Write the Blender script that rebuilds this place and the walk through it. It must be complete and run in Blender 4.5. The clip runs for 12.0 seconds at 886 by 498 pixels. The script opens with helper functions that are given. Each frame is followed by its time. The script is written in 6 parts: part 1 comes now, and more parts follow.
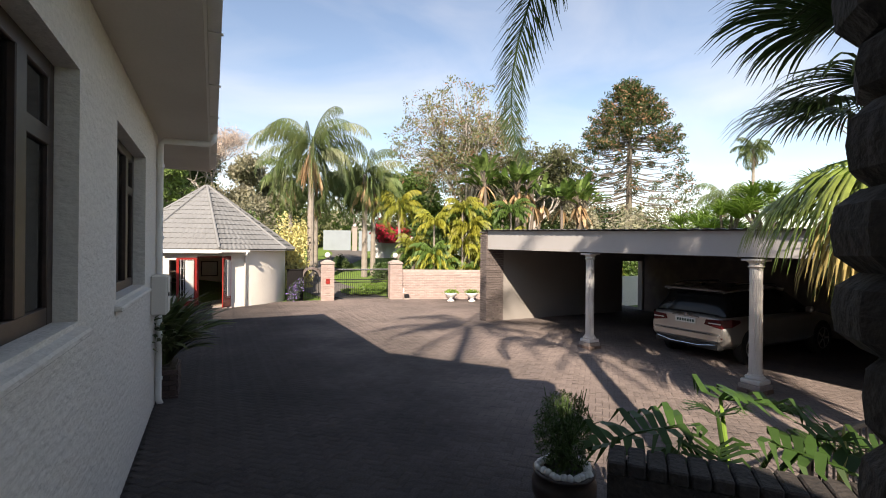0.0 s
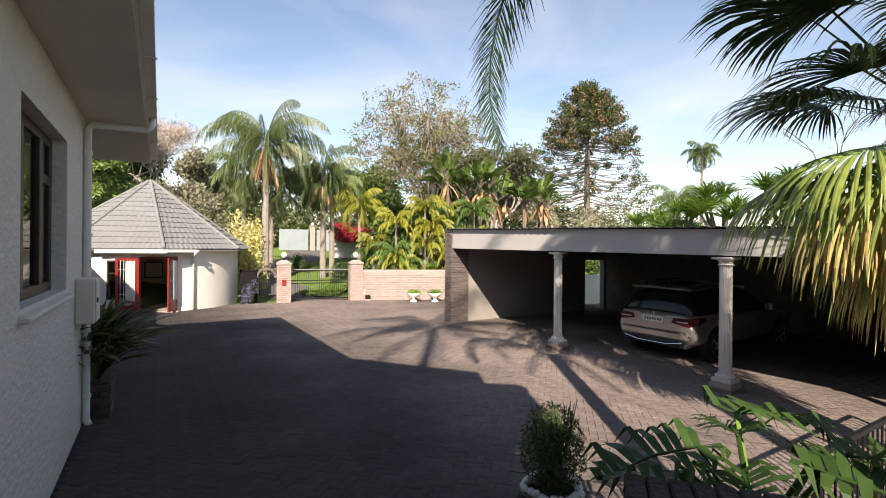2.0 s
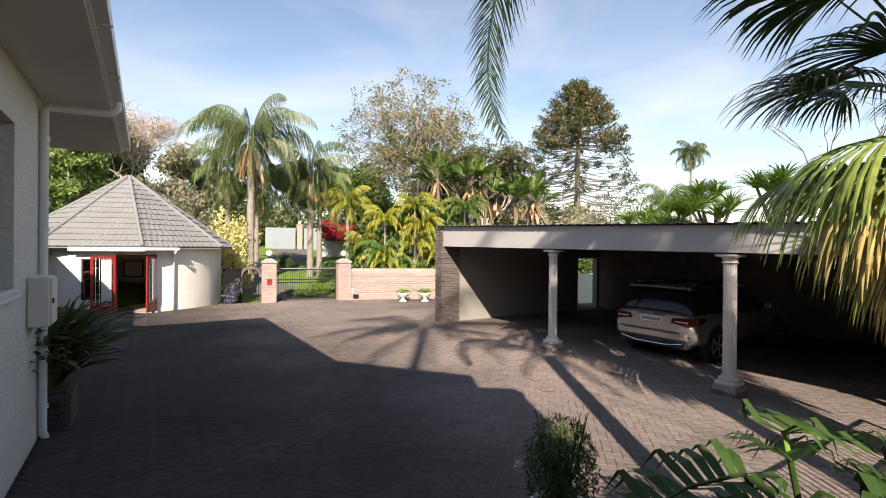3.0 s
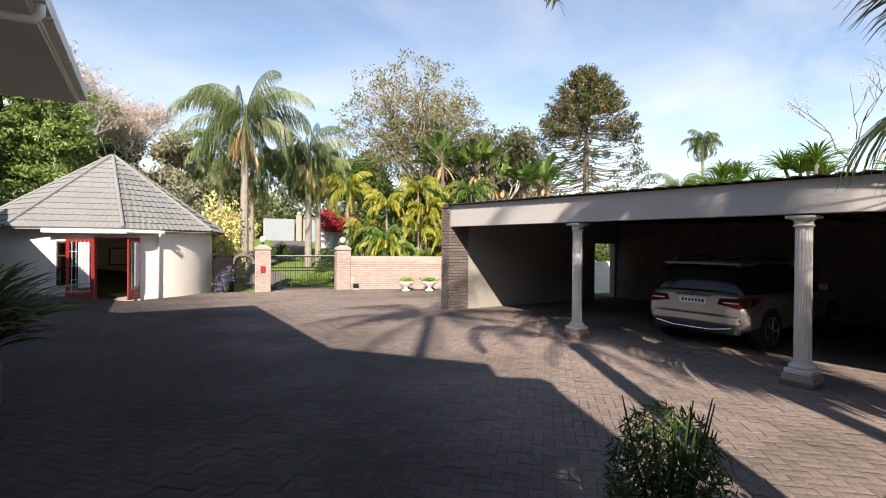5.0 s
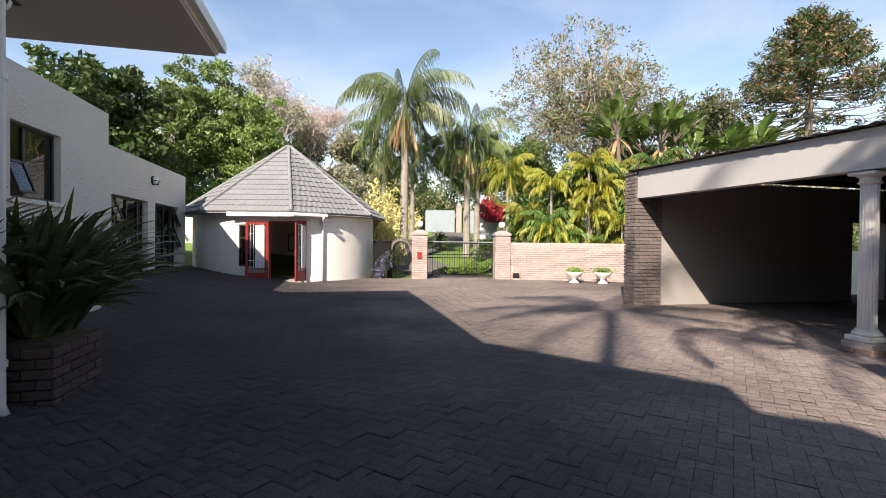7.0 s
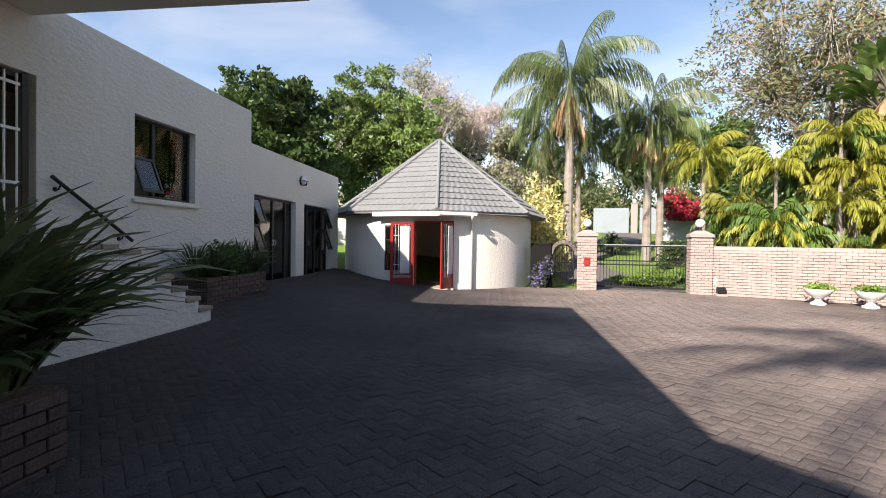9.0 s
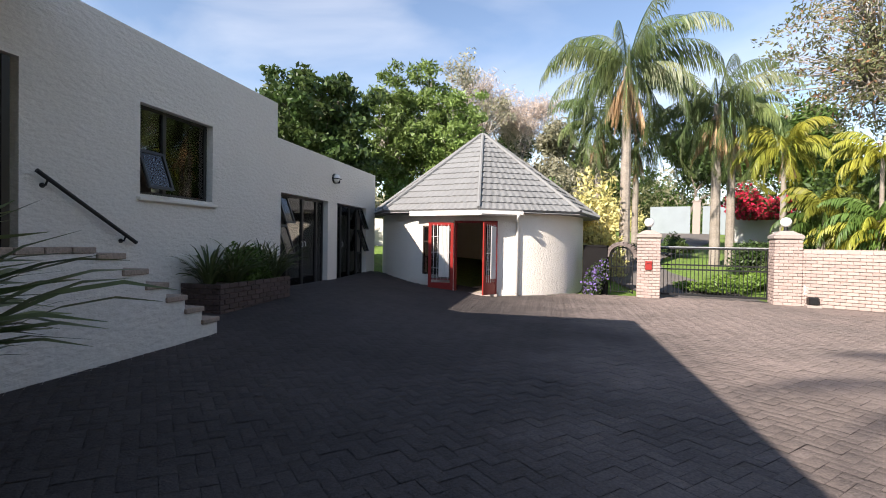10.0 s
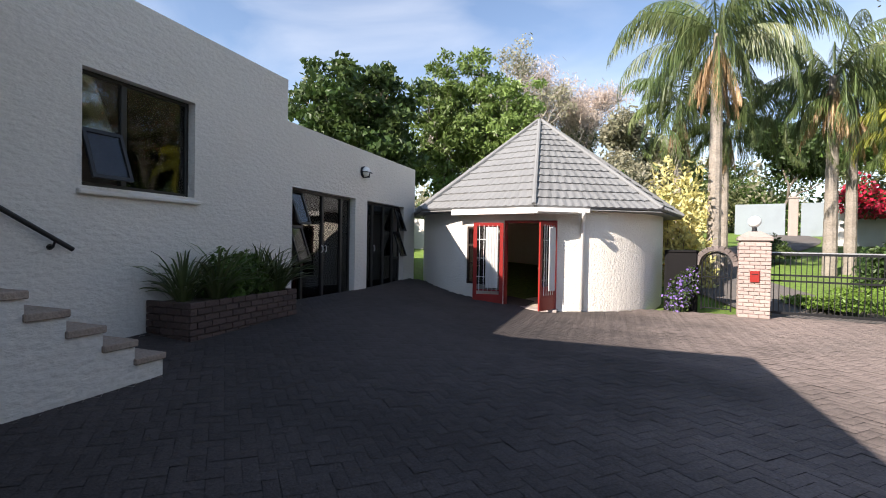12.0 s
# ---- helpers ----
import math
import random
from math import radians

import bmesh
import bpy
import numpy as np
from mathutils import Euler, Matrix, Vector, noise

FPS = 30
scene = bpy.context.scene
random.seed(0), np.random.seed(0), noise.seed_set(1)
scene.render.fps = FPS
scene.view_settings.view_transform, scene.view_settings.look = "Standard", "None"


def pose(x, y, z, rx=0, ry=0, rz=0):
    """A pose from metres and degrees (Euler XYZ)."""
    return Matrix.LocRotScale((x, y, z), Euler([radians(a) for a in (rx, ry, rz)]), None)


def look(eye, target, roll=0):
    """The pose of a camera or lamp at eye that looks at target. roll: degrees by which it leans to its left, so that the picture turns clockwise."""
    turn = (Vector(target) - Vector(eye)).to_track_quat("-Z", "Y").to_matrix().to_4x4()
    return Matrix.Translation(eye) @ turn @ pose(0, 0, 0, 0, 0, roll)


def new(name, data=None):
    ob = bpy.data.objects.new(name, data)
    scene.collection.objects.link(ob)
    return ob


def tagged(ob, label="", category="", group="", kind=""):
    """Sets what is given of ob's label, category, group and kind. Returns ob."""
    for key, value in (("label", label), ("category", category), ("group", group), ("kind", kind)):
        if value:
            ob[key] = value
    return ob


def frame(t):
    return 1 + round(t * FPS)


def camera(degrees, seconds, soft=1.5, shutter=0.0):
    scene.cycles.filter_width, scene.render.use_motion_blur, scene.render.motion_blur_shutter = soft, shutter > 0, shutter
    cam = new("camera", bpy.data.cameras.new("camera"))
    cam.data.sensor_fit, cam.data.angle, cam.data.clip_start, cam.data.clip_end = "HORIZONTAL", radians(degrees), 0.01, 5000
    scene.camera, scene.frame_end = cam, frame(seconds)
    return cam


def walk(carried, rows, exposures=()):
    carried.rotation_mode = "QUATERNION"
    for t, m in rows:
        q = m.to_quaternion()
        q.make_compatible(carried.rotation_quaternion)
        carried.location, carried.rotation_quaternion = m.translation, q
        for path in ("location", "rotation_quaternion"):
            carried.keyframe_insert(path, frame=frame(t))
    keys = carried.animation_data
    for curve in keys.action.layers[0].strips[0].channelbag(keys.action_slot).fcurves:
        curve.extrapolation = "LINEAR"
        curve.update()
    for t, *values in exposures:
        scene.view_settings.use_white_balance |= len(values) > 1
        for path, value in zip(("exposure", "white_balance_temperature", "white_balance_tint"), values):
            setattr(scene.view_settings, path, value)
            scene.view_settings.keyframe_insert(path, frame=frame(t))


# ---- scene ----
cam = camera(87.4, 12.0, 1.0)
METRES, EYE, TILT, LEAN, TURN = 10.6, 2.49, 0.0, 0.0, -26.4
ROWS = [
    (0.0, 0.0, 0.0, 0.0, -0.0, 0.02, -0.53),
    (0.5, -0.0025, 0.0104, -0.0008, -1.33, 0.03, -0.56),
    (1.0, -0.0059, 0.0215, -0.0017, -2.61, 0.03, -0.56),
    (1.5, -0.0095, 0.0331, -0.0016, -3.87, 0.03, -0.54),
    (2.0, -0.0129, 0.0473, -0.0015, -5.0, 0.02, -0.42),
    (2.5, -0.0135, 0.0684, -0.0018, -5.78, -0.0, -0.41),
    (3.0, -0.013, 0.091, -0.0058, -6.33, -0.05, -0.46),
    (5.0, -0.0123, 0.2192, -0.0561, -6.06, -0.26, -0.46),
    (5.5, -0.0147, 0.2609, -0.0723, -2.82, -0.36, -0.52),
    (6.0, -0.017, 0.3078, -0.0891, 2.16, -0.46, -0.54),
    (6.5, -0.0241, 0.3647, -0.1003, 8.1, -0.64, -0.66),
    (7.0, -0.0293, 0.4259, -0.1012, 13.54, -0.75, -0.62),
    (9.0, -0.1021, 0.6596, -0.0962, 33.55, -0.86, -0.84),
    (9.5, -0.1286, 0.7081, -0.0952, 36.79, -0.87, -0.9),
    (10.0, -0.1557, 0.7559, -0.0937, 39.19, -0.85, -0.9),
    (10.5, -0.184, 0.8027, -0.0926, 41.15, -0.87, -0.89),
    (11.0, -0.21, 0.8467, -0.0901, 42.97, -0.87, -0.89),
    (11.5, -0.2383, 0.8869, -0.0895, 44.68, -0.84, -0.96),
    (12.0, -0.2652, 0.9213, -0.0878, 46.14, -0.78, -0.97),
]
walk(cam, [(t, pose(0, 0, EYE, TILT, LEAN, TURN) @ pose(METRES * x, METRES * y, METRES * z, 90 + pitch, roll, yaw)) for t, x, y, z, yaw, pitch, roll in ROWS],
     [(0.0, 1.0, 7350, 16), (6.0, 1.06, 7050, 15), (12.0, 1.12, 6650, 15)])

# ---- light ----
SUN = Vector((0.84, 1.29, -1.0)).normalized()
world = bpy.data.worlds.new("world")
scene.world = world
world.use_nodes = True
wn, wl = world.node_tree.nodes, world.node_tree.links
sky = wn.new("ShaderNodeTexSky")
sky.sky_type, sky.sun_disc = "NISHITA", False
sky.sun_elevation, sky.sun_rotation = radians(33.0), math.atan2(-SUN.x, -SUN.y)
wbg = wn["Background"]
wbg.inputs["Strength"].default_value = 0.106
sky.air_density, sky.dust_density, sky.ozone_density = 1.0, 0.1, 1.0
# thin high cloud in streaks
wco, wmap, wnoise, wramp, wmix = (wn.new("ShaderNode" + k) for k in ("TexCoord", "Mapping", "TexNoise", "MapRange", "Mix"))
wmap.inputs["Scale"].default_value, wmap.inputs["Rotation"].default_value = (1.3, 3.4, 5.0), (0.2, 0.5, 0.9)
wnoise.inputs["Scale"].default_value, wnoise.inputs["Detail"].default_value, wnoise.inputs["Distortion"].default_value = 1.5, 7, 0.5
wramp.inputs[1].default_value, wramp.inputs[2].default_value, wramp.inputs[4].default_value = 0.36, 0.86, 0.66
wmix.data_type = "RGBA"
wmix.inputs[7].default_value = (5.9, 6.1, 6.3, 1)
wl.new(wco.outputs["Generated"], wmap.inputs[0])
wl.new(wmap.outputs[0], wnoise.inputs["Vector"])
wl.new(wnoise.outputs["Fac"], wramp.inputs[0])
# a thin layer of cloud: seen edge-on and denser low in the sky, thin overhead
wsep, wpath, wdens = wn.new("ShaderNodeSeparateXYZ"), wn.new("ShaderNodeMapRange"), wn.new("ShaderNodeMath")
wpath.inputs[1].default_value, wpath.inputs[2].default_value, wpath.inputs[3].default_value, wpath.inputs[4].default_value = 0.05, 0.75, 1.0, 0.2
wdens.operation, wdens.use_clamp = "MULTIPLY", True
wl.new(wco.outputs["Generated"], wsep.inputs[0])
wl.new(wsep.outputs["Z"], wpath.inputs[0])
wl.new(wramp.outputs[0], wdens.inputs[0])
wl.new(wpath.outputs[0], wdens.inputs[1])
wl.new(wdens.outputs[0], wmix.inputs[0])
wl.new(sky.outputs[0], wmix.inputs[6])
wl.new(wmix.outputs[2], wbg.inputs["Color"])
lamp = bpy.data.lights.new("sun", "SUN")
lamp.energy, lamp.angle, lamp.color = 5.0, radians(0.53), (1.0, 0.945, 0.86)
sun = new("sun", lamp)
sun.matrix_world = look((0, 0, 30), Vector((0, 0, 30)) + SUN)


# ---- materials ----
def node_mat(name, base, rough=0.7, metal=0.0, grain=0.0, grain_size=40.0, stain=0.0, stain_size=1.5, bump=0.0, bump_size=60.0,
             other=None, piece=0.0, spec=0.5, through_light=0.0, relief=0.02, flat=1.0):
    """Principled surface: colour varied by fine grain, broad stains towards a second colour, and per piece."""
    m = bpy.data.materials.new(name)
    m.use_nodes = True
    n, l = m.node_tree.nodes, m.node_tree.links
    p = n["Principled BSDF"]
    p.inputs["Roughness"].default_value, p.inputs["Metallic"].default_value = rough, metal
    p.inputs["Specular IOR Level"].default_value = spec
    co = n.new("ShaderNodeTexCoord")
    col = n.new("ShaderNodeRGB")
    col.outputs[0].default_value = (*base, 1)
    out = col.outputs[0]

    def mix(a, b, fac, mode="MIX"):
        x = n.new("ShaderNodeMix")
        x.data_type, x.blend_type = "RGBA", mode
        for src, sock in ((fac, 0), (a, 6), (b, 7)):
            if isinstance(src, (float, int)):
                x.inputs[sock].default_value = src
            elif isinstance(src, tuple):
                x.inputs[sock].default_value = (*src, 1)
            else:
                l.new(src, x.inputs[sock])
        return x.outputs[2]

    def noisy(size, detail, lo, hi):
        t = n.new("ShaderNodeTexNoise")
        t.inputs["Scale"].default_value, t.inputs["Detail"].default_value = size, detail
        l.new(co.outputs["Object"], t.inputs["Vector"])
        r = n.new("ShaderNodeMapRange")
        r.inputs[1].default_value, r.inputs[2].default_value = lo, hi
        l.new(t.outputs["Fac"], r.inputs[0])
        return r.outputs[0]

    if stain:
        f = noisy(stain_size, 6, 0.42, 0.72)
        k = n.new("ShaderNodeMath")
        k.operation = "MULTIPLY"
        k.inputs[1].default_value = stain
        l.new(f, k.inputs[0])
        out = mix(out, other or tuple(c * 0.55 for c in base), k.outputs[0])
    if grain:
        g = noisy(grain_size, 4, 0.3, 0.7)
        lo, hi = n.new("ShaderNodeMapRange"), None
        lo.inputs[3].default_value, lo.inputs[4].default_value = 1 - grain, 1 + grain
        l.new(g, lo.inputs[0])
        out = mix(out, lo.outputs[0], 1.0, "MULTIPLY")
    if piece:
        for source, amount in (("ShaderNodeObjectInfo", piece), ("ShaderNodeNewGeometry", piece)):
            o = n.new(source)
            lo = n.new("ShaderNodeMapRange")
            lo.inputs[3].default_value, lo.inputs[4].default_value = 1 - amount * 0.7, 1 + amount * 0.7
            l.new(o.outputs["Random" if source.endswith("Info") else "Random Per Island"], lo.inputs[0])
            out = mix(out, lo.outputs[0], 1.0, "MULTIPLY")
    l.new(out, p.inputs["Base Color"])
    if bump:
        t = n.new("ShaderNodeTexNoise")
        t.inputs["Scale"].default_value, t.inputs["Detail"].default_value = bump_size, 5
        mp = n.new("ShaderNodeMapping")
        mp.inputs["Scale"].default_value = (1, 1, flat)
        l.new(co.outputs["Object"], mp.inputs[0])
        l.new(mp.outputs[0], t.inputs["Vector"])
        b = n.new("ShaderNodeBump")
        b.inputs["Strength"].default_value, b.inputs["Distance"].default_value = min(1.0, bump), relief
        l.new(t.outputs["Fac"], b.inputs["Height"])
        l.new(b.outputs[0], p.inputs["Normal"])
    if through_light:
        tr = n.new("ShaderNodeBsdfTranslucent")
        l.new(out, tr.inputs["Color"])
        ms = n.new("ShaderNodeMixShader")
        ms.inputs[0].default_value = through_light
        l.new(p.outputs[0], ms.inputs[1])
        l.new(tr.outputs[0], ms.inputs[2])
        l.new(ms.outputs[0], n["Material Output"].inputs["Surface"])
    return m


def glass_mat(name, tint, rough=0.02):
    m = bpy.data.materials.new(name)
    m.use_nodes = True
    n, l = m.node_tree.nodes, m.node_tree.links
    gl, tr, ms, fr = (n.new("ShaderNode" + k) for k in ("BsdfGlossy", "BsdfTransparent", "MixShader", "Fresnel"))
    gl.inputs["Roughness"].default_value = rough
    tr.inputs["Color"].default_value = (*tint, 1)
    fr.inputs["IOR"].default_value = 1.7
    l.new(fr.outputs[0], ms.inputs[0])
    l.new(tr.outputs[0], ms.inputs[1])
    l.new(gl.outputs[0], ms.inputs[2])
    l.new(ms.outputs[0], n["Material Output"].inputs["Surface"])
    return m


PLASTER = node_mat("rough_white_plaster", (0.67, 0.625, 0.565), 0.9, grain=0.06, grain_size=30, stain=0.25, stain_size=0.9,
                   other=(0.56, 0.52, 0.46), bump=0.6, bump_size=9, relief=0.04, flat=2.0, spec=0.2)
# Plaster greyed well below the house walls to hold the carport's shade
CARPORT = node_mat("shade_grey_plaster", (0.29, 0.265, 0.24), 0.9, grain=0.06, stain=0.3, stain_size=0.8, other=(0.2, 0.18, 0.16), bump=0.3, bump_size=20, spec=0.2)
# White paint pulled down to grey for the palm shade on the beam
BEAM = node_mat("shade_greyed_beam_paint", (0.44, 0.42, 0.40), 0.6, grain=0.03, stain=0.3, stain_size=1.2, other=(0.36, 0.33, 0.30), bump=0.1)
# Near-black stands in for the rondavel's shadow on the low wall
NEARBLACK = node_mat("weathered_shade_black_paint", (0.013, 0.012, 0.012), 0.9, grain=0.2, stain=0.4, stain_size=3, spec=0.1)
RONDAVEL = node_mat("cream_plaster", (0.80, 0.745, 0.655), 0.9, grain=0.05, stain=0.2, stain_size=1.2, other=(0.64, 0.56, 0.45), bump=0.7, bump_size=24, relief=0.03)
WHITE = node_mat("white_paint", (0.78, 0.76, 0.72), 0.5, grain=0.03, stain=0.2, stain_size=2.5, other=(0.55, 0.5, 0.43), bump=0.1, bump_size=20)
# Stained white, its base toned down to put shade on the columns
COLUMNPAINT = node_mat("weathered_shaded_white_paint", (0.60, 0.575, 0.54), 0.6, grain=0.04, stain=0.35, stain_size=2.5, other=(0.45, 0.41, 0.36), bump=0.15, bump_size=30)
CEILING = node_mat("soffit_board", (0.66, 0.61, 0.54), 0.7, grain=0.03, stain=0.2, stain_size=0.7)
TILE = node_mat("grey_roof_tile", (0.215, 0.215, 0.21), 0.75, grain=0.12, grain_size=60, stain=0.4, stain_size=1.1, other=(0.15, 0.15, 0.145), piece=0.05, bump=0.4, bump_size=70, spec=0.25)
# Dark base for the shaded court; the lane gain below paints the sun.
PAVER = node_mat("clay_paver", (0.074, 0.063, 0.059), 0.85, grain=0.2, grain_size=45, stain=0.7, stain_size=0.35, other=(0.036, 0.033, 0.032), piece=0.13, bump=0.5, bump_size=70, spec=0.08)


def sunlit_worn_lane(m, pale):
    """Pavers paler along the drive from the gate to the carport, with a ragged edge: wheel wear, plus the sunlit
    court's brightness painted in.
    """
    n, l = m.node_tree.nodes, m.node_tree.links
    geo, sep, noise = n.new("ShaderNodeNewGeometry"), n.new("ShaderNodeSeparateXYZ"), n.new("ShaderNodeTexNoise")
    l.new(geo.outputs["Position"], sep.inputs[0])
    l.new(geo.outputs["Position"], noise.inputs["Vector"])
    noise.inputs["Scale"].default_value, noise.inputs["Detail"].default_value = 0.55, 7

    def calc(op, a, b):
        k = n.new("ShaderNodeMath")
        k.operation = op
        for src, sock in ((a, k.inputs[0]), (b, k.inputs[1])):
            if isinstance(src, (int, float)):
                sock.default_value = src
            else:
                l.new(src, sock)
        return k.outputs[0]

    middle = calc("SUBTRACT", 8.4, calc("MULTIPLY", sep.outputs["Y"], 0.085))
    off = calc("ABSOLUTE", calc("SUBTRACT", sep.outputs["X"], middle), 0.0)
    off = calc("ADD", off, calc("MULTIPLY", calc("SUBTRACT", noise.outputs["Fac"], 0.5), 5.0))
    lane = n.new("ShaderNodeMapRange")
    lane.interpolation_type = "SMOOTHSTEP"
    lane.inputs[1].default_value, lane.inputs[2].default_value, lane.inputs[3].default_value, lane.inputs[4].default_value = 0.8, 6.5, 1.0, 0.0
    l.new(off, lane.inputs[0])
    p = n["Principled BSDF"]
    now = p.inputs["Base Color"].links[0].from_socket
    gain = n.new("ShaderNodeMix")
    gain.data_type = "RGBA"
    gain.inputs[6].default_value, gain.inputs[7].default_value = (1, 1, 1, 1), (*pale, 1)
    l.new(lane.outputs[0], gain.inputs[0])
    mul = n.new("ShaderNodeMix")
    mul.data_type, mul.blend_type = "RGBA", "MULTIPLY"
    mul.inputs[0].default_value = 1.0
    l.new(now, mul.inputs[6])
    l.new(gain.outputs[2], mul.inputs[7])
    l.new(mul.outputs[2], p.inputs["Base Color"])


# Threefold gain puts the contrast of sun against shade into the paver colour.
sunlit_worn_lane(PAVER, (3.4, 3.2, 3.0))
JOINT = node_mat("sand_joint", (0.065, 0.055, 0.05), 0.95, grain=0.25, stain=0.4, bump=0.5)
SOIL = node_mat("soil", (0.09, 0.065, 0.045), 0.95, grain=0.3, stain=0.5, bump=0.8, bump_size=30)
GRASS = node_mat("grass", (0.12, 0.20, 0.025), 0.9, grain=0.4, grain_size=12, stain=0.5, stain_size=0.4, other=(0.12, 0.13, 0.05), bump=0.8, bump_size=30)
TARMAC = node_mat("driveway_surface", (0.13, 0.115, 0.105), 0.9, grain=0.2, stain=0.4, stain_size=0.6, bump=0.4)
BRICK = node_mat("pale_red_brick", (0.38, 0.29, 0.255), 0.85, grain=0.15, grain_size=50, stain=0.35, stain_size=2.5, other=(0.43, 0.35, 0.31), piece=0.16, bump=0.5, bump_size=60)
DARKBRICK = node_mat("weathered_brown_brick", (0.125, 0.10, 0.09), 0.9, grain=0.25, grain_size=40, stain=0.5, stain_size=3, other=(0.23, 0.19, 0.17), piece=0.25, bump=0.6, bump_size=50)
PLANTERBRICK = node_mat("dark_red_brick", (0.085, 0.055, 0.048), 0.9, grain=0.25, grain_size=40, stain=0.5, stain_size=3, other=(0.15, 0.11, 0.10), piece=0.3, bump=0.6, bump_size=50)
PLINTHBRICK = node_mat("brown_brick", (0.2, 0.135, 0.11), 0.9, grain=0.2, grain_size=40, stain=0.4, stain_size=3, other=(0.28, 0.22, 0.19), piece=0.2, bump=0.5, bump_size=50)
MORTAR = node_mat("mortar", (0.34, 0.285, 0.25), 0.95, grain=0.15, bump=0.3)
REDWOOD = node_mat("red_painted_wood", (0.27, 0.018, 0.013), 0.4, grain=0.08, stain=0.3, stain_size=3, other=(0.17, 0.016, 0.012))
DARKWOOD = node_mat("dark_stained_wood", (0.035, 0.018, 0.012), 0.45, grain=0.3, grain_size=20, stain=0.4)
BLACK = node_mat("black_painted_steel", (0.012, 0.012, 0.013), 0.45, metal=0.2, grain=0.1)
ALUMINIUM = node_mat("dark_bronze_aluminium", (0.03, 0.028, 0.026), 0.4, metal=0.4)
STEEL = node_mat("corrugated_steel", (0.13, 0.12, 0.115), 0.6, metal=0.3, grain=0.1, stain=0.5, stain_size=1.0, other=(0.16, 0.10, 0.07))
GLASS = glass_mat("window_glass", (0.72, 0.76, 0.76))
DARKGLASS = glass_mat("tinted_glass", (0.10, 0.11, 0.12))
OPAL = node_mat("opal_glass", (0.85, 0.84, 0.80), 0.25, grain=0.02)
CURTAIN = node_mat("white_curtain", (0.80, 0.78, 0.74), 0.9, grain=0.04, through_light=0.3)
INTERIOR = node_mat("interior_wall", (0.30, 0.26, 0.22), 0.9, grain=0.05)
STONE = node_mat("white_pebble", (0.75, 0.74, 0.71), 0.6, grain=0.1, piece=0.1)
DARKSTONE = node_mat("dark_stone", (0.04, 0.033, 0.028), 0.9, grain=0.3, stain=0.5, stain_size=5, piece=0.3, bump=0.8, bump_size=30)
POT = node_mat("dark_glazed_pot", (0.045, 0.03, 0.025), 0.4, grain=0.2, stain=0.4, stain_size=4)


